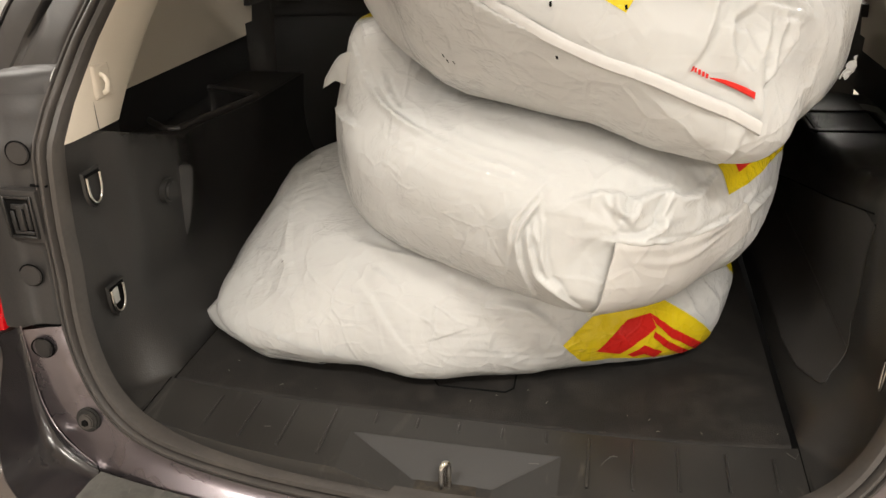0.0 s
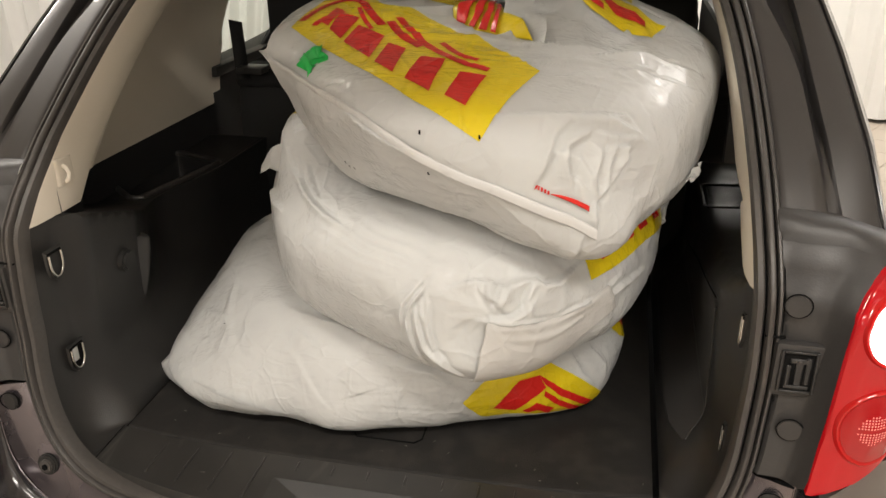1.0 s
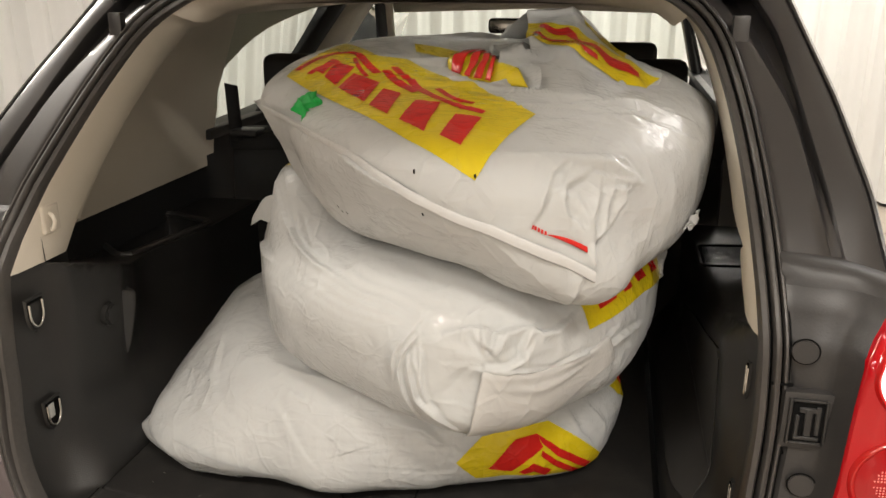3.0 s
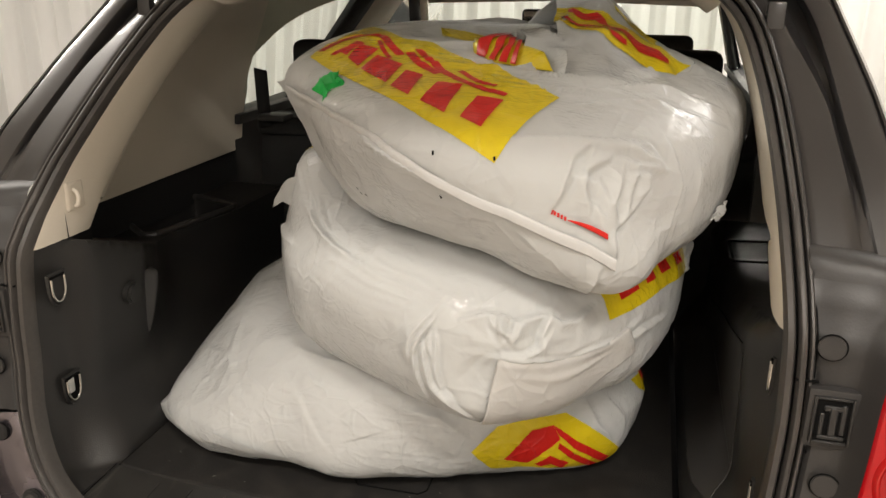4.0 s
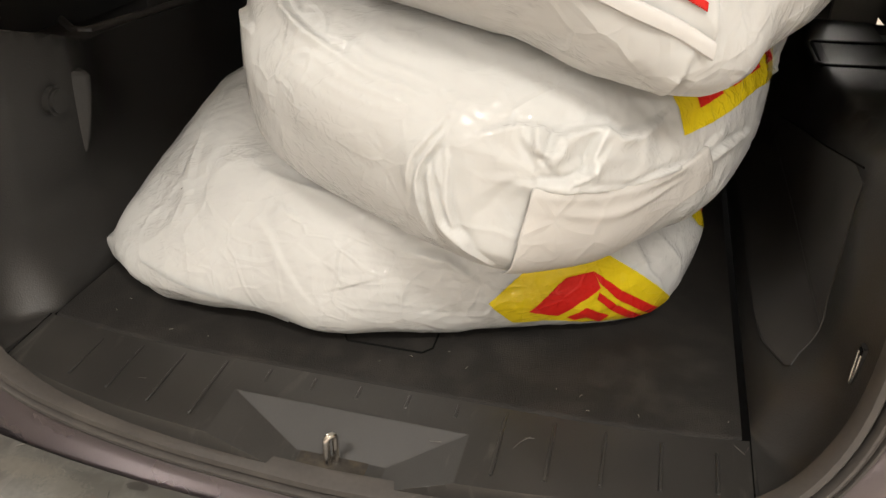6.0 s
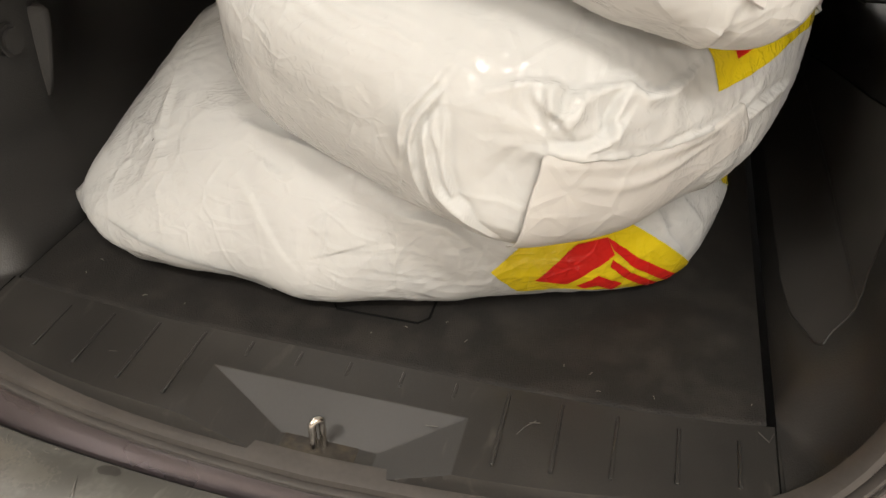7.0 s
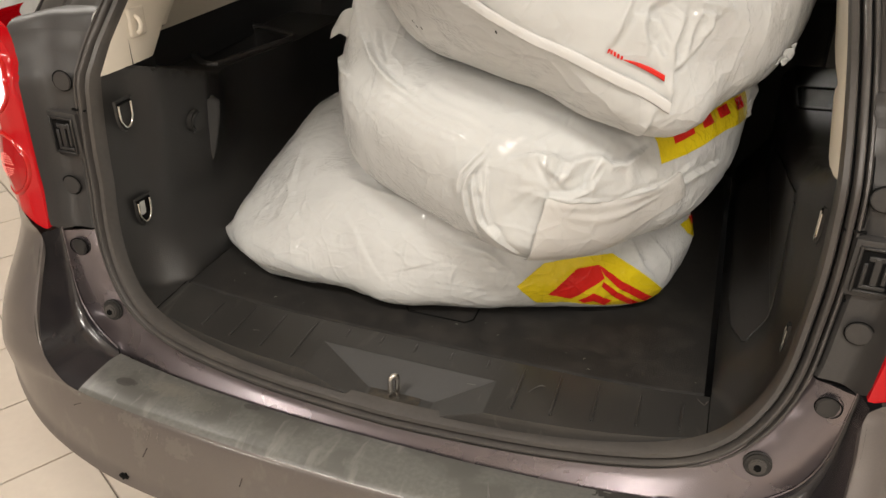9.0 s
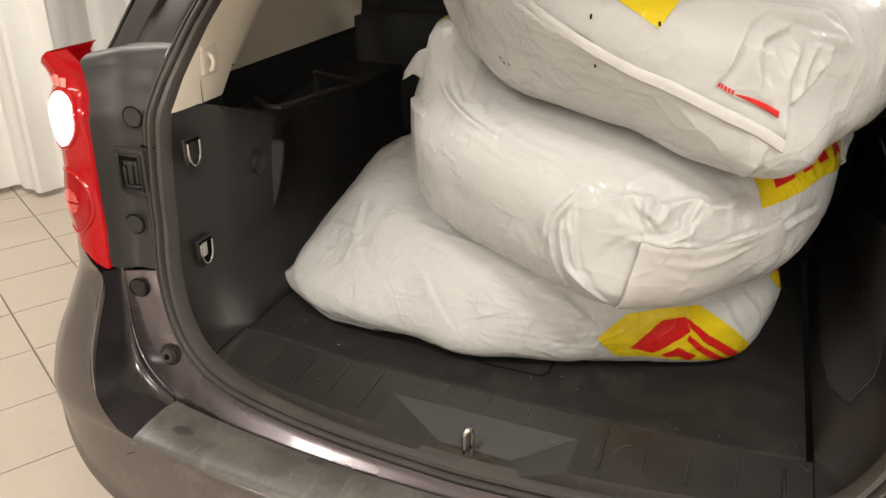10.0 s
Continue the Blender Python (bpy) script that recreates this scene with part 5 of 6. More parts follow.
TWIST_B = (
    [(.156, .092, 1.133), (.178, .096, 1.139), (.191, .1, 1.143), (.216, .105, 1.142), (.235, .106, 1.135)],
    [(.229, .092, 1.116), (.235, .105, 1.133), (.269, .125, 1.139), (.282, .133, 1.139), (.299, .135, 1.128), (.32, .152, 1.127), (.345, .185, 1.14)],
    [(.226, .085, 1.103), (.207, .092, 1.125), (.199, .097, 1.136)],
    [(.236, .089, 1.104), (.226, .092, 1.116), (.215, .092, 1.123), (.212, .101, 1.137)],
    [(.277, .105, 1.099), (.274, .109, 1.112), (.277, .121, 1.128), (.283, .132, 1.138)],
)
TWIST_C = (
    [(.23, .09, 1.111), (.239, .097, 1.119), (.243, .106, 1.13)],
    [(.222, .079, 1.088), (.251, .089, 1.089), (.272, .101, 1.096), (.28, .111, 1.108)],
    [(.225, .08, 1.086), (.274, .097, 1.081), (.319, .125, 1.071), (.349, .161, 1.079), (.383, .207, 1.079), (.41, .255, 1.094)],
    [(.386, .208, 1.071), (.42, .27, 1.076), (.456, .351, 1.07)],
    [(-.23, .4, 1.19), (-.164, .298, 1.198), (-.123, .247, 1.193), (-.086, .21, 1.187), (-.06, .191, 1.184)],
    [(-.162, .322, 1.206), (-.121, .26, 1.199)],
    [(-.261, .376, 1.145), (-.203, .28, 1.159)],
)
CORNER_A = (
    [(.328, .121, 1.406), (.307, .088, 1.388), (.297, .065, 1.347), (.289, .062, 1.329)],
    [(.35, .111, 1.384), (.327, .089, 1.374), (.325, .079, 1.354), (.334, .078, 1.325)],
    [(.356, .117, 1.387), (.391, .135, 1.375), (.424, .162, 1.367)],
    [(.372, .109, 1.358), (.364, .094, 1.324), (.368, .093, 1.294)],
    [(.384, .121, 1.364), (.407, .14, 1.36), (.408, .134, 1.342), (.397, .121, 1.334)],
    [(.392, .134, 1.374), (.384, .111, 1.339), (.381, .104, 1.312), (.368, .092, 1.29)],
    [(.342, .082, 1.327), (.365, .092, 1.294), (.372, .085, 1.256)],
)
CORNER_B = (
    [(.356, .078, 1.244), (.344, .091, 1.207), (.334, .12, 1.189)],
    [(.242, .086, 1.411), (.31, .111, 1.407), (.381, .147, 1.397), (.426, .167, 1.371)],
    [(.325, .26, 1.46), (.421, .321, 1.455), (.512, .366, 1.423)],
    [(.329, .214, 1.448), (.421, .27, 1.44), (.524, .345, 1.396)],
    [(.003, .107, 1.398), (.127, .065, 1.348)],
    [(.434, .197, 1.394), (.455, .19, 1.339), (.442, .166, 1.267)],
    [(.483, .235, 1.357), (.478, .223, 1.291)],
    [(.239, .089, 1.414), (.298, .108, 1.41), (.373, .15, 1.404), (.404, .167, 1.396), (.424, .167, 1.374)],
)
CORNER_C = (
    [(.317, .092, 1.386), (.311, .077, 1.367), (.344, .09, 1.357), (.367, .095, 1.317), (.365, .093, 1.301)],
    [(.406, .132, 1.341), (.388, .11, 1.314), (.365, .092, 1.294), (.374, .087, 1.265)],
)
CREASES = {"low": SAG_A + SAG_B, "mid": TWIST_A + TWIST_B + TWIST_C, "top": CORNER_A + CORNER_B + CORNER_C}
# height, long flank and steep flank of the folds
FOLD = {"low": (.0062, .014, .005), "mid": (.0115, .013, .0024), "top": (.0090, .014, .0030)}


def under_flap(p):
    """Where the folded flap lies, the film below is smooth."""
    return smoothstep_np(.205, .235, p[:, 0]) * (1 - smoothstep_np(1.068, 1.082, p[:, 2])) * (1 - smoothstep_np(.36, .40, p[:, 0]))


def nowhere(p):
    return np.zeros(len(p))


FLAT = {"low": nowhere, "mid": under_flap, "top": nowhere}


def creased(key):
    amp, long_side, steep = FOLD[key]

    def fn(u, w, p):
        out = np.zeros(len(p))
        nrm = np.stack([np.cos(u), np.sin(u), np.zeros(len(u))], 1)
        for n, line in enumerate(CREASES[key]):
            L = np.array(line)
            close = np.where(np.linalg.norm(p - L.mean(0), axis=1) < .09 + .6 * np.linalg.norm(L[-1] - L[0]))[0]
            if not len(close):
                continue
            q, nq = p[close], nrm[close]
            best, along, sgn = np.full(len(q), 9.0), np.zeros(len(q)), np.ones(len(q))
            for k in range(len(L) - 1):
                a, d = L[k], L[k + 1] - L[k]
                t = np.clip(((q - a) @ d) / max(1e-9, d @ d), 0, 1)
                v = q - a - t[:, None] * d
                r = np.linalg.norm(v, axis=1)
                hit = r < best
                best, along = np.where(hit, r, best), np.where(hit, (k + t) / (len(L) - 1), along)
                sgn = np.where(hit, (v * np.cross(nq, d)).sum(1), sgn)
            taper = np.sin(np.pi * np.clip(.06 + .88 * along, 0, 1)) ** .6
            flank = np.where(sgn > 0, steep, long_side)
            out[close] += amp * (1 + .35 * math.sin(n * 2.4)) * taper * (np.exp(-best / flank) - .3 * np.where(sgn > 0, np.exp(-((best - 2.2 * steep) / (1.6 * steep)) ** 2), 0))
        return np.minimum(out, amp * 1.35) * (1 - FLAT[key](p))
    return fn


def top_ridge(u, w, p):
    """A fold across the upper side, and crumples behind it."""
    q = p[:, 1] - (.285 + .06 * (p[:, 0] - .2))
    up = smoothstep_np(.5, .8, w) * smoothstep_np(.0, .09, p[:, 0])
    return up * (.006 * np.exp(-(q / .012) ** 2) + np.where(q > 0, 1, 0) * smoothstep_np(0, .05, q) * (ridges(p * 9, 55) - .35) * .014)


def top_stretch(u, w, p):
    """Fine taut lines across the upper side between the print and the far shoulder."""
    s = smoothstep_np(.40, .62, w) * smoothstep_np(.12, .22, p[:, 0]) * (1 - smoothstep_np(.44, .50, p[:, 0])) * smoothstep_np(.13, .19, p[:, 1]) * (1 - smoothstep_np(.30, .36, p[:, 1]))
    k = ridges(np.stack([p[:, 0] * 5, (p[:, 1] - .25 * p[:, 0]) * 75, p[:, 2] * 12], 1), 64)
    return s * k * .0040


def low_tension(u, w, p):
    """Slanting pull lines towards the empty corner."""
    s = np.exp(-(wrap(u - 3.7) / .75) ** 2) * np.exp(-((w - .0) / .5) ** 2)
    k = np.sin(60 * (p[:, 0] * .55 + p[:, 2] * .8) + 5 * value_noise(p * 6, 12))
    return s * np.maximum(0, k) ** 2 * .0012


def mid_top_pleats(u, w, p):
    """Fine pleats pinched under the top bag."""
    s = np.exp(-((w - .42) / .16) ** 2) * np.exp(-(wrap(u - 4.45) / .45) ** 2)
    return s * np.sin(p[:, 2] * 420 + 60 * p[:, 0] + 4 * value_noise(p * 10, 31)) * .0010


def smoothstep_np(a, b, x):
    t = np.clip((x - a) / (b - a), 0, 1)
    return t * t * (3 - 2 * t)


def flap_hollow(u, w, p):
    """The film sinks in beside the folded flap."""
    r = np.linalg.norm((p - np.array((.188, .085, 1.045))) * np.array((1, .6, .75)), axis=1)
    return -.018 * np.exp(-(r / .032) ** 2)


def knot_folds(u, w, p):
    """Small sharp folds gathered round the twisted end."""
    r = np.linalg.norm((p - np.array((.215, .09, 1.10))) * np.array((.8, .6, 1)), axis=1)
    a = np.arctan2(p[:, 2] - 1.10, p[:, 0] - .215)
    rays = np.abs(((a * 9 / np.pi + .8 * value_noise(p * 18, 93)) % 2) - 1)
    return (1 - under_flap(p)) * np.exp(-(r / .085) ** 2) * (.0016 * crumple(turned(p, 7) * 20, 94) + .0032 * (rays - .5) * smoothstep_np(.008, .03, r))


def shoulder_lift(p, w):
    """Loose film pulled up beside the top bag, with a rolled fold on its edge."""
    x, y = p[:, 0] + .205, p[:, 1] - .43
    up = np.exp(-(np.maximum(0, np.abs(x) - .03) / .075) ** 2 - (np.maximum(0, np.abs(y) - .02) / .085) ** 2) * smoothstep_np(.05, .42, w)
    roll = .012 * np.sin(46 * (p[:, 0] * .6 + p[:, 1] * .5) + 5 * value_noise(p * 8, 78))
    out = np.zeros_like(p)
    out[:, 2] = up * (.088 + .7 * roll)
    out[:, 0] = -up * (.5 * roll)
    return out


DETAILS = {"mid": (creased("mid"), mid_top_pleats, flap_hollow, knot_folds), "top": (creased("top"), top_ridge, top_stretch), "low": (creased("low"), low_tension)}
NU, NW = 640, 280


SURF = {}


def make_surface(key):
    """The film's grid, finest on the side that faces the opening."""
    w0 = np.linspace(-.985, .985, 900)
    arc = np.zeros(900)
    for u in np.linspace(0, 2 * np.pi, 12, endpoint=False):
        q = bag_point(key, np.full(900, u), w0, plain=True)
        arc += np.r_[0, np.cumsum(np.linalg.norm(np.diff(q, axis=0), axis=1))]
    ws = np.interp(np.linspace(0, arc[-1], NW), arc, w0)
    v = np.linspace(0, 1, 2000)
    dens = np.interp(v, [0, .06, .10, .40, .46, 1.0], [1.6, .5, .35, .35, 1.6, 1.6])
    cum = np.r_[0, np.cumsum(dens)[:-1]] / dens.sum()
    us = 2 * np.pi * np.interp(np.arange(NU) / NU, cum, v)
    U, W = np.meshgrid(us, ws)
    SURF[key] = (us, ws, bag_point(key, U.ravel(), W.ravel()).reshape(NW, NU, 3))


def on_surface(key, u, w):
    """Places on the finished film."""
    us, ws, X = SURF[key]
    j = np.interp(np.asarray(u) % (2 * np.pi), np.r_[us, 2 * np.pi], range(NU + 1))
    i = np.interp(w, ws, range(NW))
    i0, j0 = np.minimum(i.astype(int), NW - 2), np.floor(j).astype(int)
    a, b = (i - i0)[:, None], (j - j0)[:, None]
    j0, j1 = j0 % NU, (j0 + 1) % NU
    return (X[i0, j0] * (1 - b) + X[i0, j1] * b) * (1 - a) + (X[i0 + 1, j0] * (1 - b) + X[i0 + 1, j1] * b) * a


def bag_mesh(name, key, label, group):
    make_surface(key)
    P = SURF[key][2]
    faces = [(i * NU + j, i * NU + (j + 1) % NU, (i + 1) * NU + (j + 1) % NU, (i + 1) * NU + j) for i in range(NW - 1) for j in range(NU)]
    faces += [tuple(range(NU)), tuple(range((NW - 1) * NU, NW * NU))[::-1]]
    me = bpy.data.meshes.new(name)
    me.from_pydata(P.reshape(-1, 3).tolist(), [], faces)
    me.materials.append(FILM)
    me.polygons.foreach_set("use_smooth", [True] * len(me.polygons))
    return tagged(new(name, me), label, "tyre bag", group)


bags = {"low": bag_mesh("tyre_bag", "low", "white plastic bag with a tyre lying on the cargo floor", "stack of bagged tyres"),
        "mid": bag_mesh("tyre_bag", "mid", "white plastic tyre bag with a twisted end and folded flap", "stack of bagged tyres"),
        "top": bag_mesh("tyre_bag", "top", "white plastic tyre bag with yellow and red print on top", "stack of bagged tyres")}

# ---------------------------------------------------------------- prints, seams and loose film on the bags


PLAIN = {}


def on_bag(key, pts, lift):
    """Lays points onto a bag's surface, seen from its axis."""
    B = BAGS[key]
    pts = np.asarray(pts, float)
    u = np.arctan2(pts[:, 1] - B["c"][1], pts[:, 0] - B["c"][0])
    if key not in PLAIN:
        ws = np.linspace(-.9, .99, 240)
        U, W = np.meshgrid(np.linspace(0, 2 * np.pi, 361), ws, indexing="ij")
        PLAIN[key] = (ws, bag_point(key, U.ravel(), W.ravel(), plain=True).reshape(361, 240, 3))
    ws, G = PLAIN[key]
    q = (u % (2 * np.pi)) / (2 * np.pi) * 360
    i0 = np.minimum(q.astype(int), 359)
    f = (q - i0)[:, None, None]
    line = G[i0] * (1 - f) + G[i0 + 1] * f
    d = ((line - pts[:, None]) ** 2).sum(2)
    k = np.clip(d.argmin(1), 1, 238)
    n = np.arange(len(k))
    da, db, dc = d[n, k - 1], d[n, k], d[n, k + 1]
    best = np.interp(k + np.clip(.5 * (da - dc) / np.maximum(1e-12, da - 2 * db + dc), -.5, .5), range(240), ws)
    return on_surface(key, u, best)


def strip_points(A, B, ns, nt):
    a, b = curve_poly(A, ns), curve_poly(B, ns)
    T = np.linspace(0, 1, nt)
    return np.array([[p + (q - p) * t for t in T] for p, q in zip(a, b)])


def curve_poly(P, n):
    P = np.array(P, float)
    if len(P) == 1:
        return np.repeat(P, n, 0)
    s = np.r_[0, np.cumsum(np.linalg.norm(np.diff(P, axis=0), axis=1))]
    q = np.linspace(0, s[-1], n)
    return np.stack([np.interp(q, s, P[:, k]) for k in range(3)], 1)


def print_patch(name, key, A, B, material, lift=.0012, ns=24, nt=14, label="", parent=None, calm=0):
    """A printed or stuck area between two edge lines, lying on a bag."""
    span = max(np.linalg.norm(np.diff(curve_poly(A, 30), axis=0), axis=1).sum(), np.linalg.norm(np.diff(curve_poly(B, 30), axis=0), axis=1).sum())
    deep = np.linalg.norm(curve_poly(A, 30) - curve_poly(B, 30), axis=1).max()
    ns, nt = max(3, int(span / .0035) + 2), max(3, int(deep / .0035) + 2)
    g = strip_points(A, B, ns, nt)
    q = on_bag(key, g.reshape(-1, 3), 0.0)
    L = lift if np.isscalar(lift) else np.array([lift(s, t) for s in np.linspace(0, 1, ns) for t in np.linspace(0, 1, nt)])
    c = np.array([*BAGS[key]["c"], sum(BAGS[key]["z"]) / 2])
    grid = q.reshape(ns, nt, 3)
    for _ in range(calm):                                     # a stiffer piece bridges the small creases below it
        pad = np.pad(grid, ((1, 1), (1, 1), (0, 0)), mode="reflect", reflect_type="odd")
        grid = (pad[:-2, 1:-1] + pad[2:, 1:-1] + pad[1:-1, :-2] + pad[1:-1, 2:]) / 4
    q = grid.reshape(-1, 3)
    nrm = np.cross(np.gradient(grid, axis=0), np.gradient(grid, axis=1)).reshape(-1, 3)
    nrm /= np.linalg.norm(nrm, axis=1)[:, None] + 1e-9
    nrm *= np.sign(((q - c) * nrm).sum(1))[:, None]
    q = q + nrm * (L if np.isscalar(L) else L[:, None])
    rows = [[tuple(p) for p in r] for r in q.reshape(ns, nt, 3)]
    return sheet(name, rows, material, parent or bags[key], label)


def film_leaf(name, A, B, material, parent, amp=.006, seed=1, ns=26, nt=16, scale=28, label="", bulge=(0, 0, 0)):
    """A loose crumpled piece of film between two edge lines."""
    g = strip_points(A, B, ns, nt).reshape(-1, 3)
    T = np.tile(np.linspace(0, 1, nt), ns)
    g = g + np.outer(np.sin(np.pi * T), bulge)
    off = np.stack([value_noise(g * scale, seed + k) * .6 + (ridges(g * scale * .5, seed + k + 3) - .4) for k in range(3)], 1)
    edge = .35 + .65 * np.sin(np.pi * np.clip(T, .08, .92))
    g = g + off * amp * edge[:, None]
    return sheet(name, [[tuple(p) for p in r] for r in g.reshape(ns, nt, 3)], material, parent, label, thick=.0006)


Y3 = .0014
# top bag: yellow ground with plain red bars
print_patch("yellow_print", "top", [(-.172, .331, 1.484), (-.10, .255, 1.472), (-.018, .183, 1.458), (.10, .098, 1.425), (.207, .057, 1.382)],
            [(-.145, .565, 1.525), (-.035, .43, 1.511), (.02, .425, 1.51), (.174, .275, 1.479), (.274, .193, 1.452)], YELLOW, Y3, 60, 30, "glossy yellow print")
bars = [
    ([(-.118, .333, 1.494), (-.102, .318, 1.492)], [(-.112, .40, 1.508), (-.096, .388, 1.506)]),
    ([(-.094, .305, 1.49), (-.064, .268, 1.48)], [(-.094, .372, 1.505), (-.058, .35, 1.50)]),
    ([(-.052, .252, 1.477), (.002, .200, 1.467)], [(-.046, .318, 1.493), (.006, .278, 1.485)]),
    ([(.021, .181, 1.461), (.055, .153, 1.452)], [(.026, .246, 1.479), (.057, .226, 1.474)]),
    ([(.081, .135, 1.447), (.112, .115, 1.440)], [(.091, .197, 1.467), (.120, .194, 1.466)]),
    ([(.148, .102, 1.433), (.172, .092, 1.425)], [(.160, .159, 1.455), (.189, .155, 1.451)]),
]
for A, B in bars:
    grow = .38 if A[0][0] > .06 else .12
    A, B = [A[0], tuple(np.array(A[1]) + grow * (np.array(A[1]) - np.array(A[0])))], [B[0], tuple(np.array(B[1]) + grow * (np.array(B[1]) - np.array(B[0])))]
    print_patch("red_bar", "top", A, B, RED, .0026, 8, 12, "plain red printed bar")
for line, wide in (([(-.158, .345, 1.498), (-.150, .385, 1.505), (-.135, .425, 1.512), (-.105, .445, 1.518), (-.078, .438, 1.519), (-.040, .372, 1.508), (-.006, .320, 1.496)], .015),
                   ([(-.128, .322, 1.493), (-.115, .352, 1.503), (-.090, .378, 1.508)], .012),
                   ([(-.070, .400, 1.512), (-.045, .345, 1.503), (-.018, .300, 1.492)], .008),
                   ([(.004, .338, 1.499), (.040, .275, 1.488), (.082, .232, 1.478)], .015),
                   ([(.012, .362, 1.503), (.066, .272, 1.488), (.094, .235, 1.479), (.150, .190, 1.466), (.200, .170, 1.458)], .013),
                   ([(.112, .250, 1.480), (.148, .213, 1.472), (.180, .196, 1.466)], .010)):
    mid = curve_through(line, 16)
    way = np.gradient(mid, axis=0)
    off = np.stack([-way[:, 1], way[:, 0], 0 * way[:, 0]], 1)
    off *= .5 * wide / np.linalg.norm(off, axis=1)[:, None]
    print_patch("red_band", "top", mid + off, mid - off, RED, .0026, label="wavy red printed band")
print_patch("yellow_print", "top", [(.0, .56, 1.527), (.06, .55, 1.521), (.12, .53, 1.52)], [(.02, .49, 1.515), (.075, .485, 1.515), (.13, .475, 1.515)], YELLOW, Y3)
# welded seam round the front of the top bag
seam_line = [(-.211, .317, 1.435), (-.109, .198, 1.429), (.002, .110, 1.407), (.070, .076, 1.380), (.127, .063, 1.353), (.185, .059, 1.330), (.238, .059, 1.314), (.291, .065, 1.292), (.336, .075, 1.273), (.372, .080, 1.253)]
wid = [.004, .005, .006, .008, .010, .012, .013, .014, .015, .015]
sc, sw = curve_through(seam_line, 120), np.interp(np.linspace(0, 1, 120), np.linspace(0, 1, len(wid)), wid)
rows = []
for k, ((x, y, z), w) in enumerate(zip(sc, sw)):
    out = np.array((x - .185, y - .455, 0)) / math.hypot(x - .185, y - .455)
    wave = .007 * float(smoothstep(88, 112, k)) + .0012 * math.sin(k * .21) + .0008 * math.sin(k * .53 + 1)
    rows.append([tuple(np.array((x, y, z)) + out * (o + wave) + np.array((0, 0, h))) for o, h in ((.001, .004), (.0036, .0030), (.0044, .0018), (.0042, -.4 * w), (.0036, .001 - .9 * w), (.000, -.001 - .9 * w))])
sheet("welded_seam", rows, FILM_SEAM, bags["top"], "pale welded seam standing proud of the bag")
edges = []
for line in ([(.306, .067, 1.3110), (.331, .074, 1.3035), (.357, .084, 1.2945)], [(.306, .067, 1.3078), (.331, .074, 1.2985), (.357, .084, 1.2860)]):
    q = on_bag("top", curve_through(line, 14), 0.0)
    k = np.linspace(0, 1, len(q))
    q = np.stack([np.polyval(np.polyfit(k, q[:, c], 2), k) for c in range(3)], 1)
    edges.append(q)
out = np.array((.45, -.89, 0)) * .0045
sheet("red_stripe", [[tuple(a + out + (b - a) * t) for t in (0, .33, .67, 1)] for a, b in zip(*edges)], RED, bags["top"], "red printed stripe", thick=.0005)
for k in range(5):
    x, z = .284 + .0048 * k, 1.3205 - .0024 * k
    print_patch("print_mark", "top", [(x, .063, z + .004), (x + .003, .064, z + .0035)], [(x, .063, z - .002), (x + .003, .064, z - .0025)], RED, .003, 3, 3)
# green tape
tape = film_leaf("green_tape", [(-.118, .222, 1.456), (-.108, .240, 1.468), (-.092, .246, 1.474)], [(-.094, .186, 1.437), (-.080, .196, 1.449), (-.064, .212, 1.464)], GREEN, bags["top"], .010, 8, 26, 20, 75, "small crumpled piece of green tape", (-.002, -.008, .006))
# mouth of the top bag, gathered and standing up at the back
MOUTH_A = [(.262, .290, 1.472), (.336, .285, 1.466), (.400, .350, 1.458), (.455, .46, 1.462)]
MOUTH_B = [(.212, .62, 1.590), (.299, .64, 1.596), (.382, .62, 1.525), (.475, .55, 1.470)]
mouth = film_leaf("bag_mouth", MOUTH_A, MOUTH_B, FILM, bags["top"], .010, 61, 60, 36, 16, "gathered mouth of the bag standing up", (0, -.015, .012))
film_leaf("bag_mouth_back", [(x, y + .002, z) for x, y, z in MOUTH_B], [(.10, .76, 1.50), (.20, .79, 1.50), (.30, .79, 1.49), (.42, .74, 1.47)], FILM, bags["top"], .010, 71, 40, 20, 16)


def mouth_strip(name, A, B, mat, lift):
    """A print on the standing film: between two lines in its own coordinates."""
    def spot(s, t):
        i, j = s * 59, t * 35
        i0, j0 = int(min(i, 58)), int(min(j, 34))
        a, b = i - i0, j - j0
        co = [mouth.data.vertices[(i0 + di) * 36 + j0 + dj].co for di, dj in ((0, 0), (1, 0), (0, 1), (1, 1))]
        return co[0] * (1 - a) * (1 - b) + co[1] * a * (1 - b) + co[2] * (1 - a) * b + co[3] * a * b + Vector((0, -lift, lift * .6))
    rows = []
    for k in np.linspace(0, 1, 26):
        a = np.array([np.interp(k, np.linspace(0, 1, len(A)), [p[q] for p in A]) for q in (0, 1)])
        b = np.array([np.interp(k, np.linspace(0, 1, len(B)), [p[q] for p in B]) for q in (0, 1)])
        rows.append([tuple(spot(*(a + (b - a) * t))) for t in np.linspace(0, 1, 12)])
    return sheet(name, rows, mat, mouth)


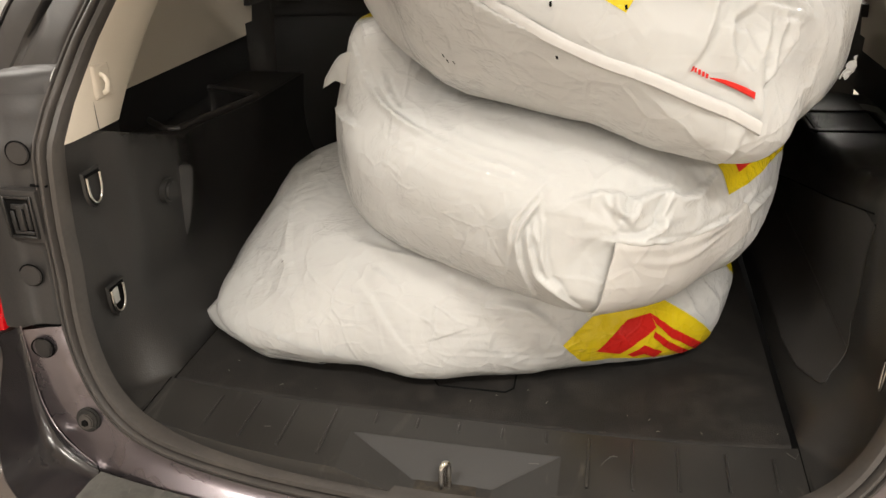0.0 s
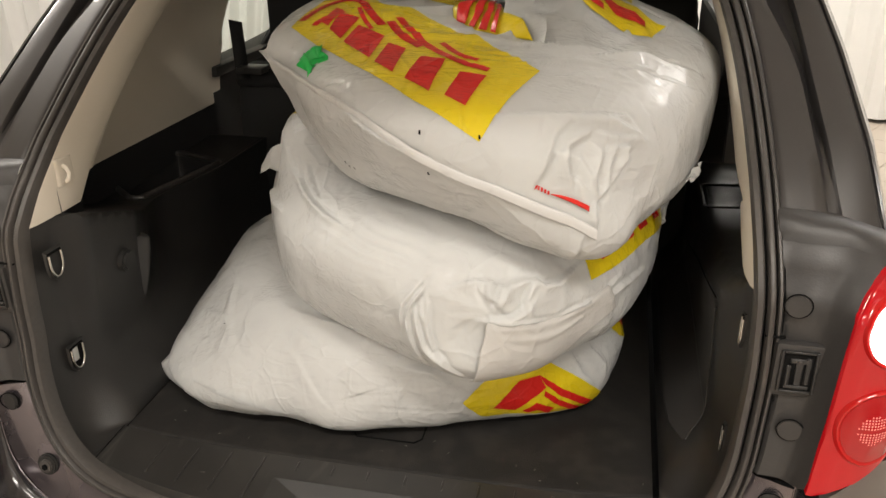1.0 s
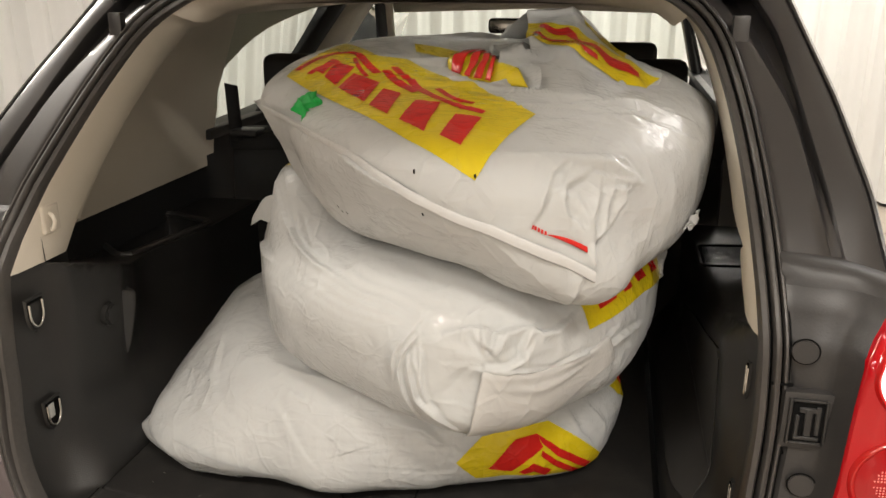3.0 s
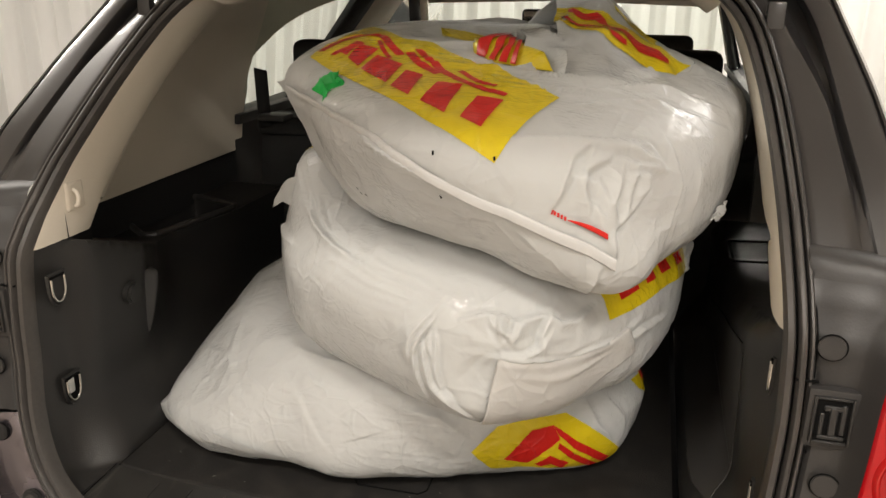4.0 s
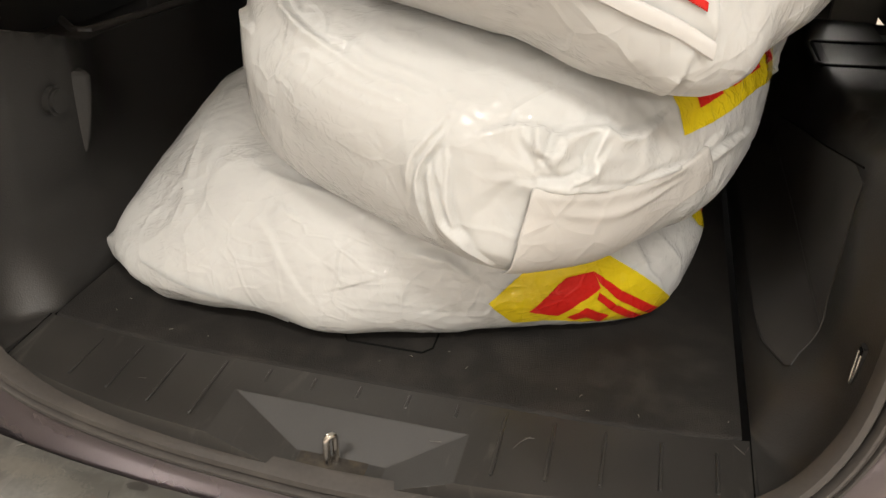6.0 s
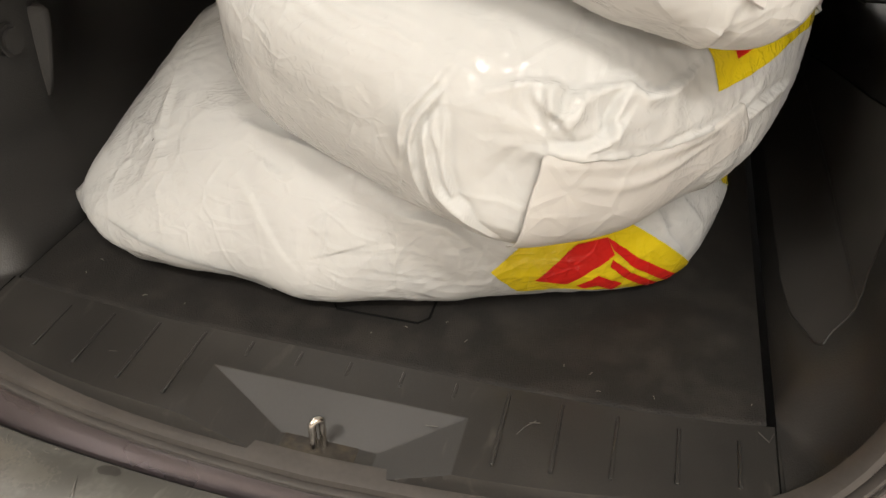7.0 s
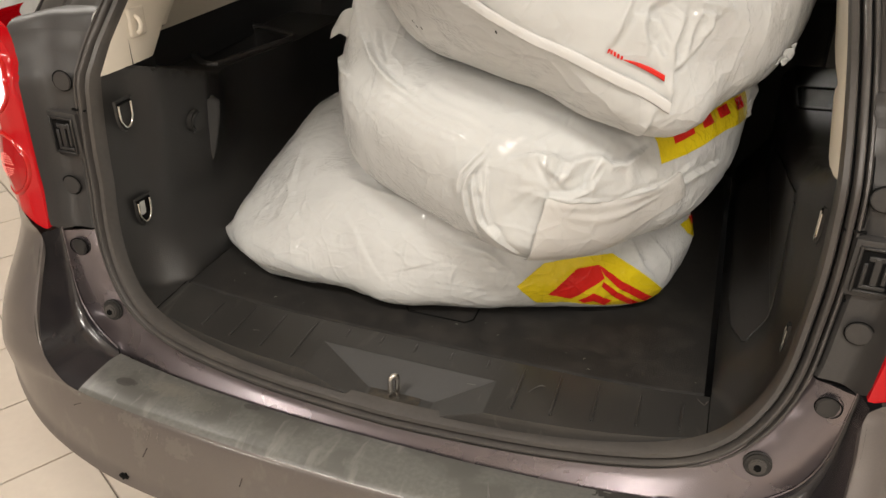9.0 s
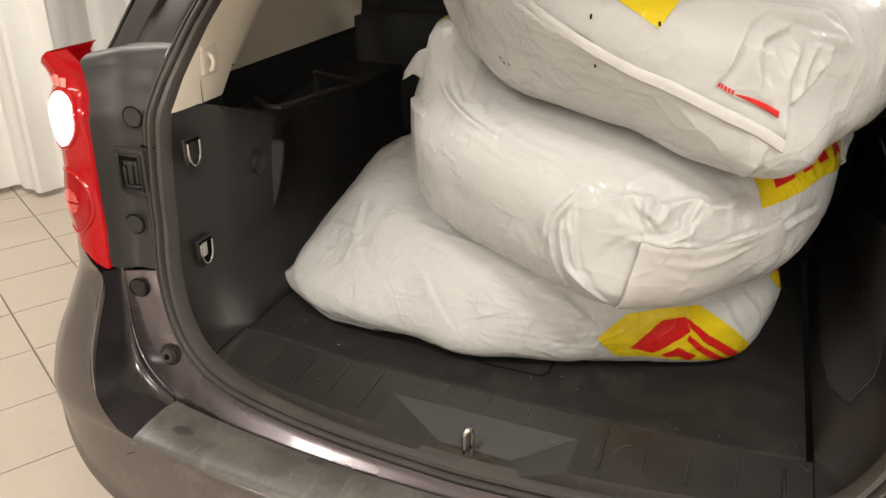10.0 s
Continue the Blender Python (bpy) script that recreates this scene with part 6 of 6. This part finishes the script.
mouth_strip("yellow_print", [(.0, .58), (.30, .36), (.62, .20), (.86, .05)], [(.0, .80), (.34, .68), (.75, .52), (.98, .40)], YELLOW, .0022)
mouth_strip("yellow_print", [(.37, .84), (.52, .82), (.66, .78)], [(.34, .99), (.52, .99), (.70, .99)], YELLOW, .0022)
for line, w0, w1 in (([(.06, .72), (.16, .655), (.22, .66), (.32, .535), (.40, .535), (.50, .42), (.62, .40), (.76, .31)], .025, .065),
                     ([(.04, .62), (.14, .555), (.21, .55), (.32, .42), (.42, .40)], .018, .024)):
    wide = np.linspace(w0, w1, len(line))
    mouth_strip("red_band", [(p, q - w) for (p, q), w in zip(line, wide)], [(p, q + w) for (p, q), w in zip(line, wide)], RED, .0042)
# crumpled folds in front of the mouth
film_leaf("loose_fold", [(.205, .345, 1.482), (.235, .318, 1.482), (.272, .288, 1.476)], [(.165, .50, 1.530), (.215, .53, 1.540), (.255, .46, 1.518)], FILM, bags["top"], .009, 83, 44, 26, 22, "loose crumpled fold of clear film", (0, -.022, .014))
PRINTED_A, PRINTED_B = [(.098, .415, 1.492), (.150, .352, 1.486), (.250, .298, 1.482)], [(.085, .485, 1.518), (.145, .485, 1.522), (.215, .385, 1.506)]
film_leaf("printed_fold", PRINTED_A, PRINTED_B, YELLOW, bags["top"], .006, 87, 36, 18, 22, "yellow printed fold of film", (0, -.012, .012))
pa, pb = np.array(curve_poly(PRINTED_A, 101)), np.array(curve_poly(PRINTED_B, 101))
for i0, i1, j0, j1 in ((6, 20, 16, 32), (28, 38, 36, 46), (44, 52, 50, 58), (56, 62, 62, 68)):
    lo, hi = [pa[i0] + [0, -.004, .004], pa[i1] + [0, -.004, .004]], [pb[j0] + [0, -.004, .004], pb[j1] + [0, -.004, .004]]
    film_leaf("red_bar", lo, hi, RED, bags["top"], .006, 87, 10, 18, 22, "plain red printed bar", (0, -.012, .012))
# loose ears of film
film_leaf("film_ear", [(-.225, .375, 1.262), (-.235, .37, 1.235), (-.240, .365, 1.205)], [(-.272, .384, 1.232), (-.286, .387, 1.212), (-.290, .387, 1.193)], FILM, bags["mid"], .003, 25, 16, 14, 40, "torn ear of the bag", (0, -.006, .010))
print_patch("yellow_print", "mid", [(-.245, .455, 1.20), (-.21, .45, 1.21), (-.17, .44, 1.215)], [(-.205, .425, 1.21), (-.185, .41, 1.21), (-.15, .39, 1.215)], YELLOW, Y3)
film_leaf("film_ear", [(-.215, .345, 1.452), (-.225, .36, 1.435), (-.20, .34, 1.405)], [(-.258, .37, 1.437), (-.254, .372, 1.432), (-.235, .365, 1.415)], FILM, bags["top"], .003, 17, 14, 8, 40, "loose corner of the bag")
film_leaf("torn_film", [(.476, .49, 1.190), (.482, .495, 1.15), (.486, .49, 1.10)], [(.498, .505, 1.182), (.507, .51, 1.15), (.496, .50, 1.110)], FILM, bags["mid"], .006, 19, 34, 14, 60, "ragged loose ear of film", (.004, -.006, 0))
film_leaf("torn_film", [(.520, .30, 1.285), (.512, .29, 1.262)], [(.535, .315, 1.29), (.527, .305, 1.262)], FILM, bags["top"], .007, 20, 14, 8, 70)
# middle bag: yellow print under the top bag, twisted end with a flap folded over it
print_patch("yellow_print", "mid", [(.369, .199, 1.113), (.405, .255, 1.114), (.455, .36, 1.121), (.492, .502, 1.104)], [(.345, .215, 1.165), (.375, .262, 1.175), (.425, .36, 1.18), (.480, .505, 1.165)], YELLOW, Y3, 36, 12, "glossy yellow print")
A = curve_poly([(.366, .205, 1.133), (.398, .257, 1.137), (.447, .36, 1.143), (.488, .503, 1.128)], 101)
for a, b in ((.10, .27), (.35, .45), (.52, .64), (.72, .84)):
    print_patch("red_bar", "mid", A[[int(a * 100), int(b * 100)]], A[[int(a * 100), int(b * 100)]] + [0, 0, .022], RED, .0026, 6, 6, "plain red printed bar")
RIDGE = [(.221, .078, 1.088), (.250, .088, 1.086), (.278, .100, 1.082), (.305, .116, 1.078), (.331, .137, 1.077), (.371, .180, 1.081), (.399, .228, 1.093)]
FOOT = [(.187, .092, .962), (.214, .096, .964), (.252, .112, .960), (.292, .126, .968), (.330, .142, .995), (.368, .180, 1.024), (.412, .235, 1.050)]


def flap_lift(s, t):
    """The fold stands off along its free end and its upper roll, and runs out into the film."""
    free = (1 - s) ** 3
    rim = -.010 * math.exp(-(t / .05) ** 2)
    return .0045 + .010 * free * math.sin(math.pi * min(1, .06 + .94 * t)) ** .8 + rim + .0035 * math.exp(-((t - .22 - .20 * s) / .06) ** 2) * math.sin(math.pi * min(1, s * 1.15))


flap = print_patch("folded_flap", "mid", curve_through(RIDGE, 40), curve_through(FOOT, 40), FILM_CREAM, flap_lift, calm=40, label="cream inner side of a folded flap")
edge = flap.modifiers.new("thickness", "SOLIDIFY")
edge.thickness, edge.offset = .0008, 0
# lowest bag
print_patch("yellow_print", "low", [(.154, .205, .831), (.195, .228, .880), (.250, .252, .890), (.305, .283, .893), (.355, .306, .855), (.403, .358, .792)],
            [(.165, .215, .815), (.187, .233, .785), (.260, .261, .780), (.33, .30, .766), (.366, .33, .768), (.395, .358, .780)], YELLOW, Y3, 44, 18, "glossy yellow print")
print_patch("red_bar", "low", [(.208, .231, .811), (.252, .250, .869), (.287, .266, .875)], [(.250, .25, .795), (.275, .256, .820), (.300, .272, .845)], RED, .0026, 14, 10, "plain red printed shape")
print_patch("red_bar", "low", [(.287, .266, .875), (.330, .29, .835), (.383, .343, .785)], [(.297, .270, .855), (.326, .288, .820), (.372, .338, .776)], RED, .0026, 14, 5)
print_patch("red_bar", "low", [(.300, .270, .838), (.328, .289, .808), (.362, .33, .776)], [(.300, .268, .826), (.322, .286, .798), (.350, .325, .770)], RED, .0026, 12, 4)
print_patch("red_bar", "low", [(.262, .257, .792), (.288, .262, .812), (.318, .29, .788)], [(.275, .262, .782), (.290, .266, .790), (.305, .29, .775)], RED, .0026, 10, 4)
print_patch("yellow_print", "low", [(.413, .414, .905), (.434, .489, .895)], [(.425, .43, .880), (.442, .47, .856)], YELLOW, Y3, 10, 8)
print_patch("red_bar", "low", [(.428, .455, .905), (.436, .49, .895)], [(.432, .455, .89), (.438, .488, .88)], RED, .0026, 5, 5)
# folded hem of the lowest bag near its empty corner
film_leaf("folded_corner", [(-.505, .315, .800), (-.447, .276, .790), (-.343, .225, .785), (-.24, .200, .772)], [(-.529, .306, .752), (-.440, .246, .750), (-.358, .200, .750), (-.255, .203, .751)], FILM, bags["low"], .004, 44, 40, 18, 30, "empty folded corner of the bag", (-.012, -.014, .0))
hem = [(-.395, .190, .828), (-.328, .163, .822), (-.28, .158, .812), (-.217, .159, .795), (-.133, .150, .780)]
print_patch("folded_hem", "low", hem, [(x - .01, y - .01, z - .030) for x, y, z in hem], FILM, lambda s, t: .002 + .010 * (1 - t) * math.sin(math.pi * min(1, .08 + s)), 40, 8, "pale folded hem of the bag")
# small dark specks on the film
for key, p in (("top", (.121, .063, 1.389)), ("top", (.207, .059, 1.387)), ("top", (.131, .072, 1.327)), ("top", (-.029, .165, 1.305)), ("top", (-.024, .168, 1.297)), ("top", (-.014, .164, 1.296)), ("low", (-.344, .290, .895))):
    x, y, z = p
    print_patch("speck", key, [(x - .002, y, z + .003), (x + .001, y, z + .004)], [(x - .001, y, z - .003), (x + .002, y, z - .002)], DARK, .0022, 3, 3)

# ---------------------------------------------------------------- small marks
rng = random.Random(4)
LINT = surface("lint_fibre", (.20, .19, .17), .9, vary=.1, grain=100, bump=0)
for k in range(20):
    x, y = rng.uniform(-.48, .49), rng.uniform(.115, .30)
    if -.02 < x < .46 and y > .19 + .2 * max(0, x - .05):
        continue
    a = rng.uniform(0, 3.1)
    r = rng.uniform(.0012, .0035)
    tube("lint", [(x - r * math.cos(a), y - r * math.sin(a), .7463), (x, y + r * .3, .7468), (x + r * math.cos(a), y + r * math.sin(a), .7463)], .0004, LINT, cargo, sides=5)
SCUFF = surface("scuff_mark", (.085, .08, .073), .6, vary=.3, grain=300, bump=.2)
for pts in (((.225, .035, .7415), (.232, .048, .742), (.243, .06, .7422)), ((.236, .056, .7422), (.248, .058, .7422)), ((.494, .112, .7428), (.505, .100, .7428), (.511, .114, .7428)), ((.12, .02, .741), (.135, .022, .741)), ((-.30, .03, .741), (-.29, .032, .741))):
    tube("scuff", pts, .0006, SCUFF, sill, sides=5)

# ---------------------------------------------------------------- single floor tiles beside the car
floor = bpy.data.objects["floor"]
for tu, tw in NEAR_TILES:
    me = bpy.data.meshes.new("tile")
    me.from_pydata(tile_box(tu, tw), [], TILE_FACES)
    me.materials.append(TILE)
    ob = new("tile", me)
    ob.parent = floor
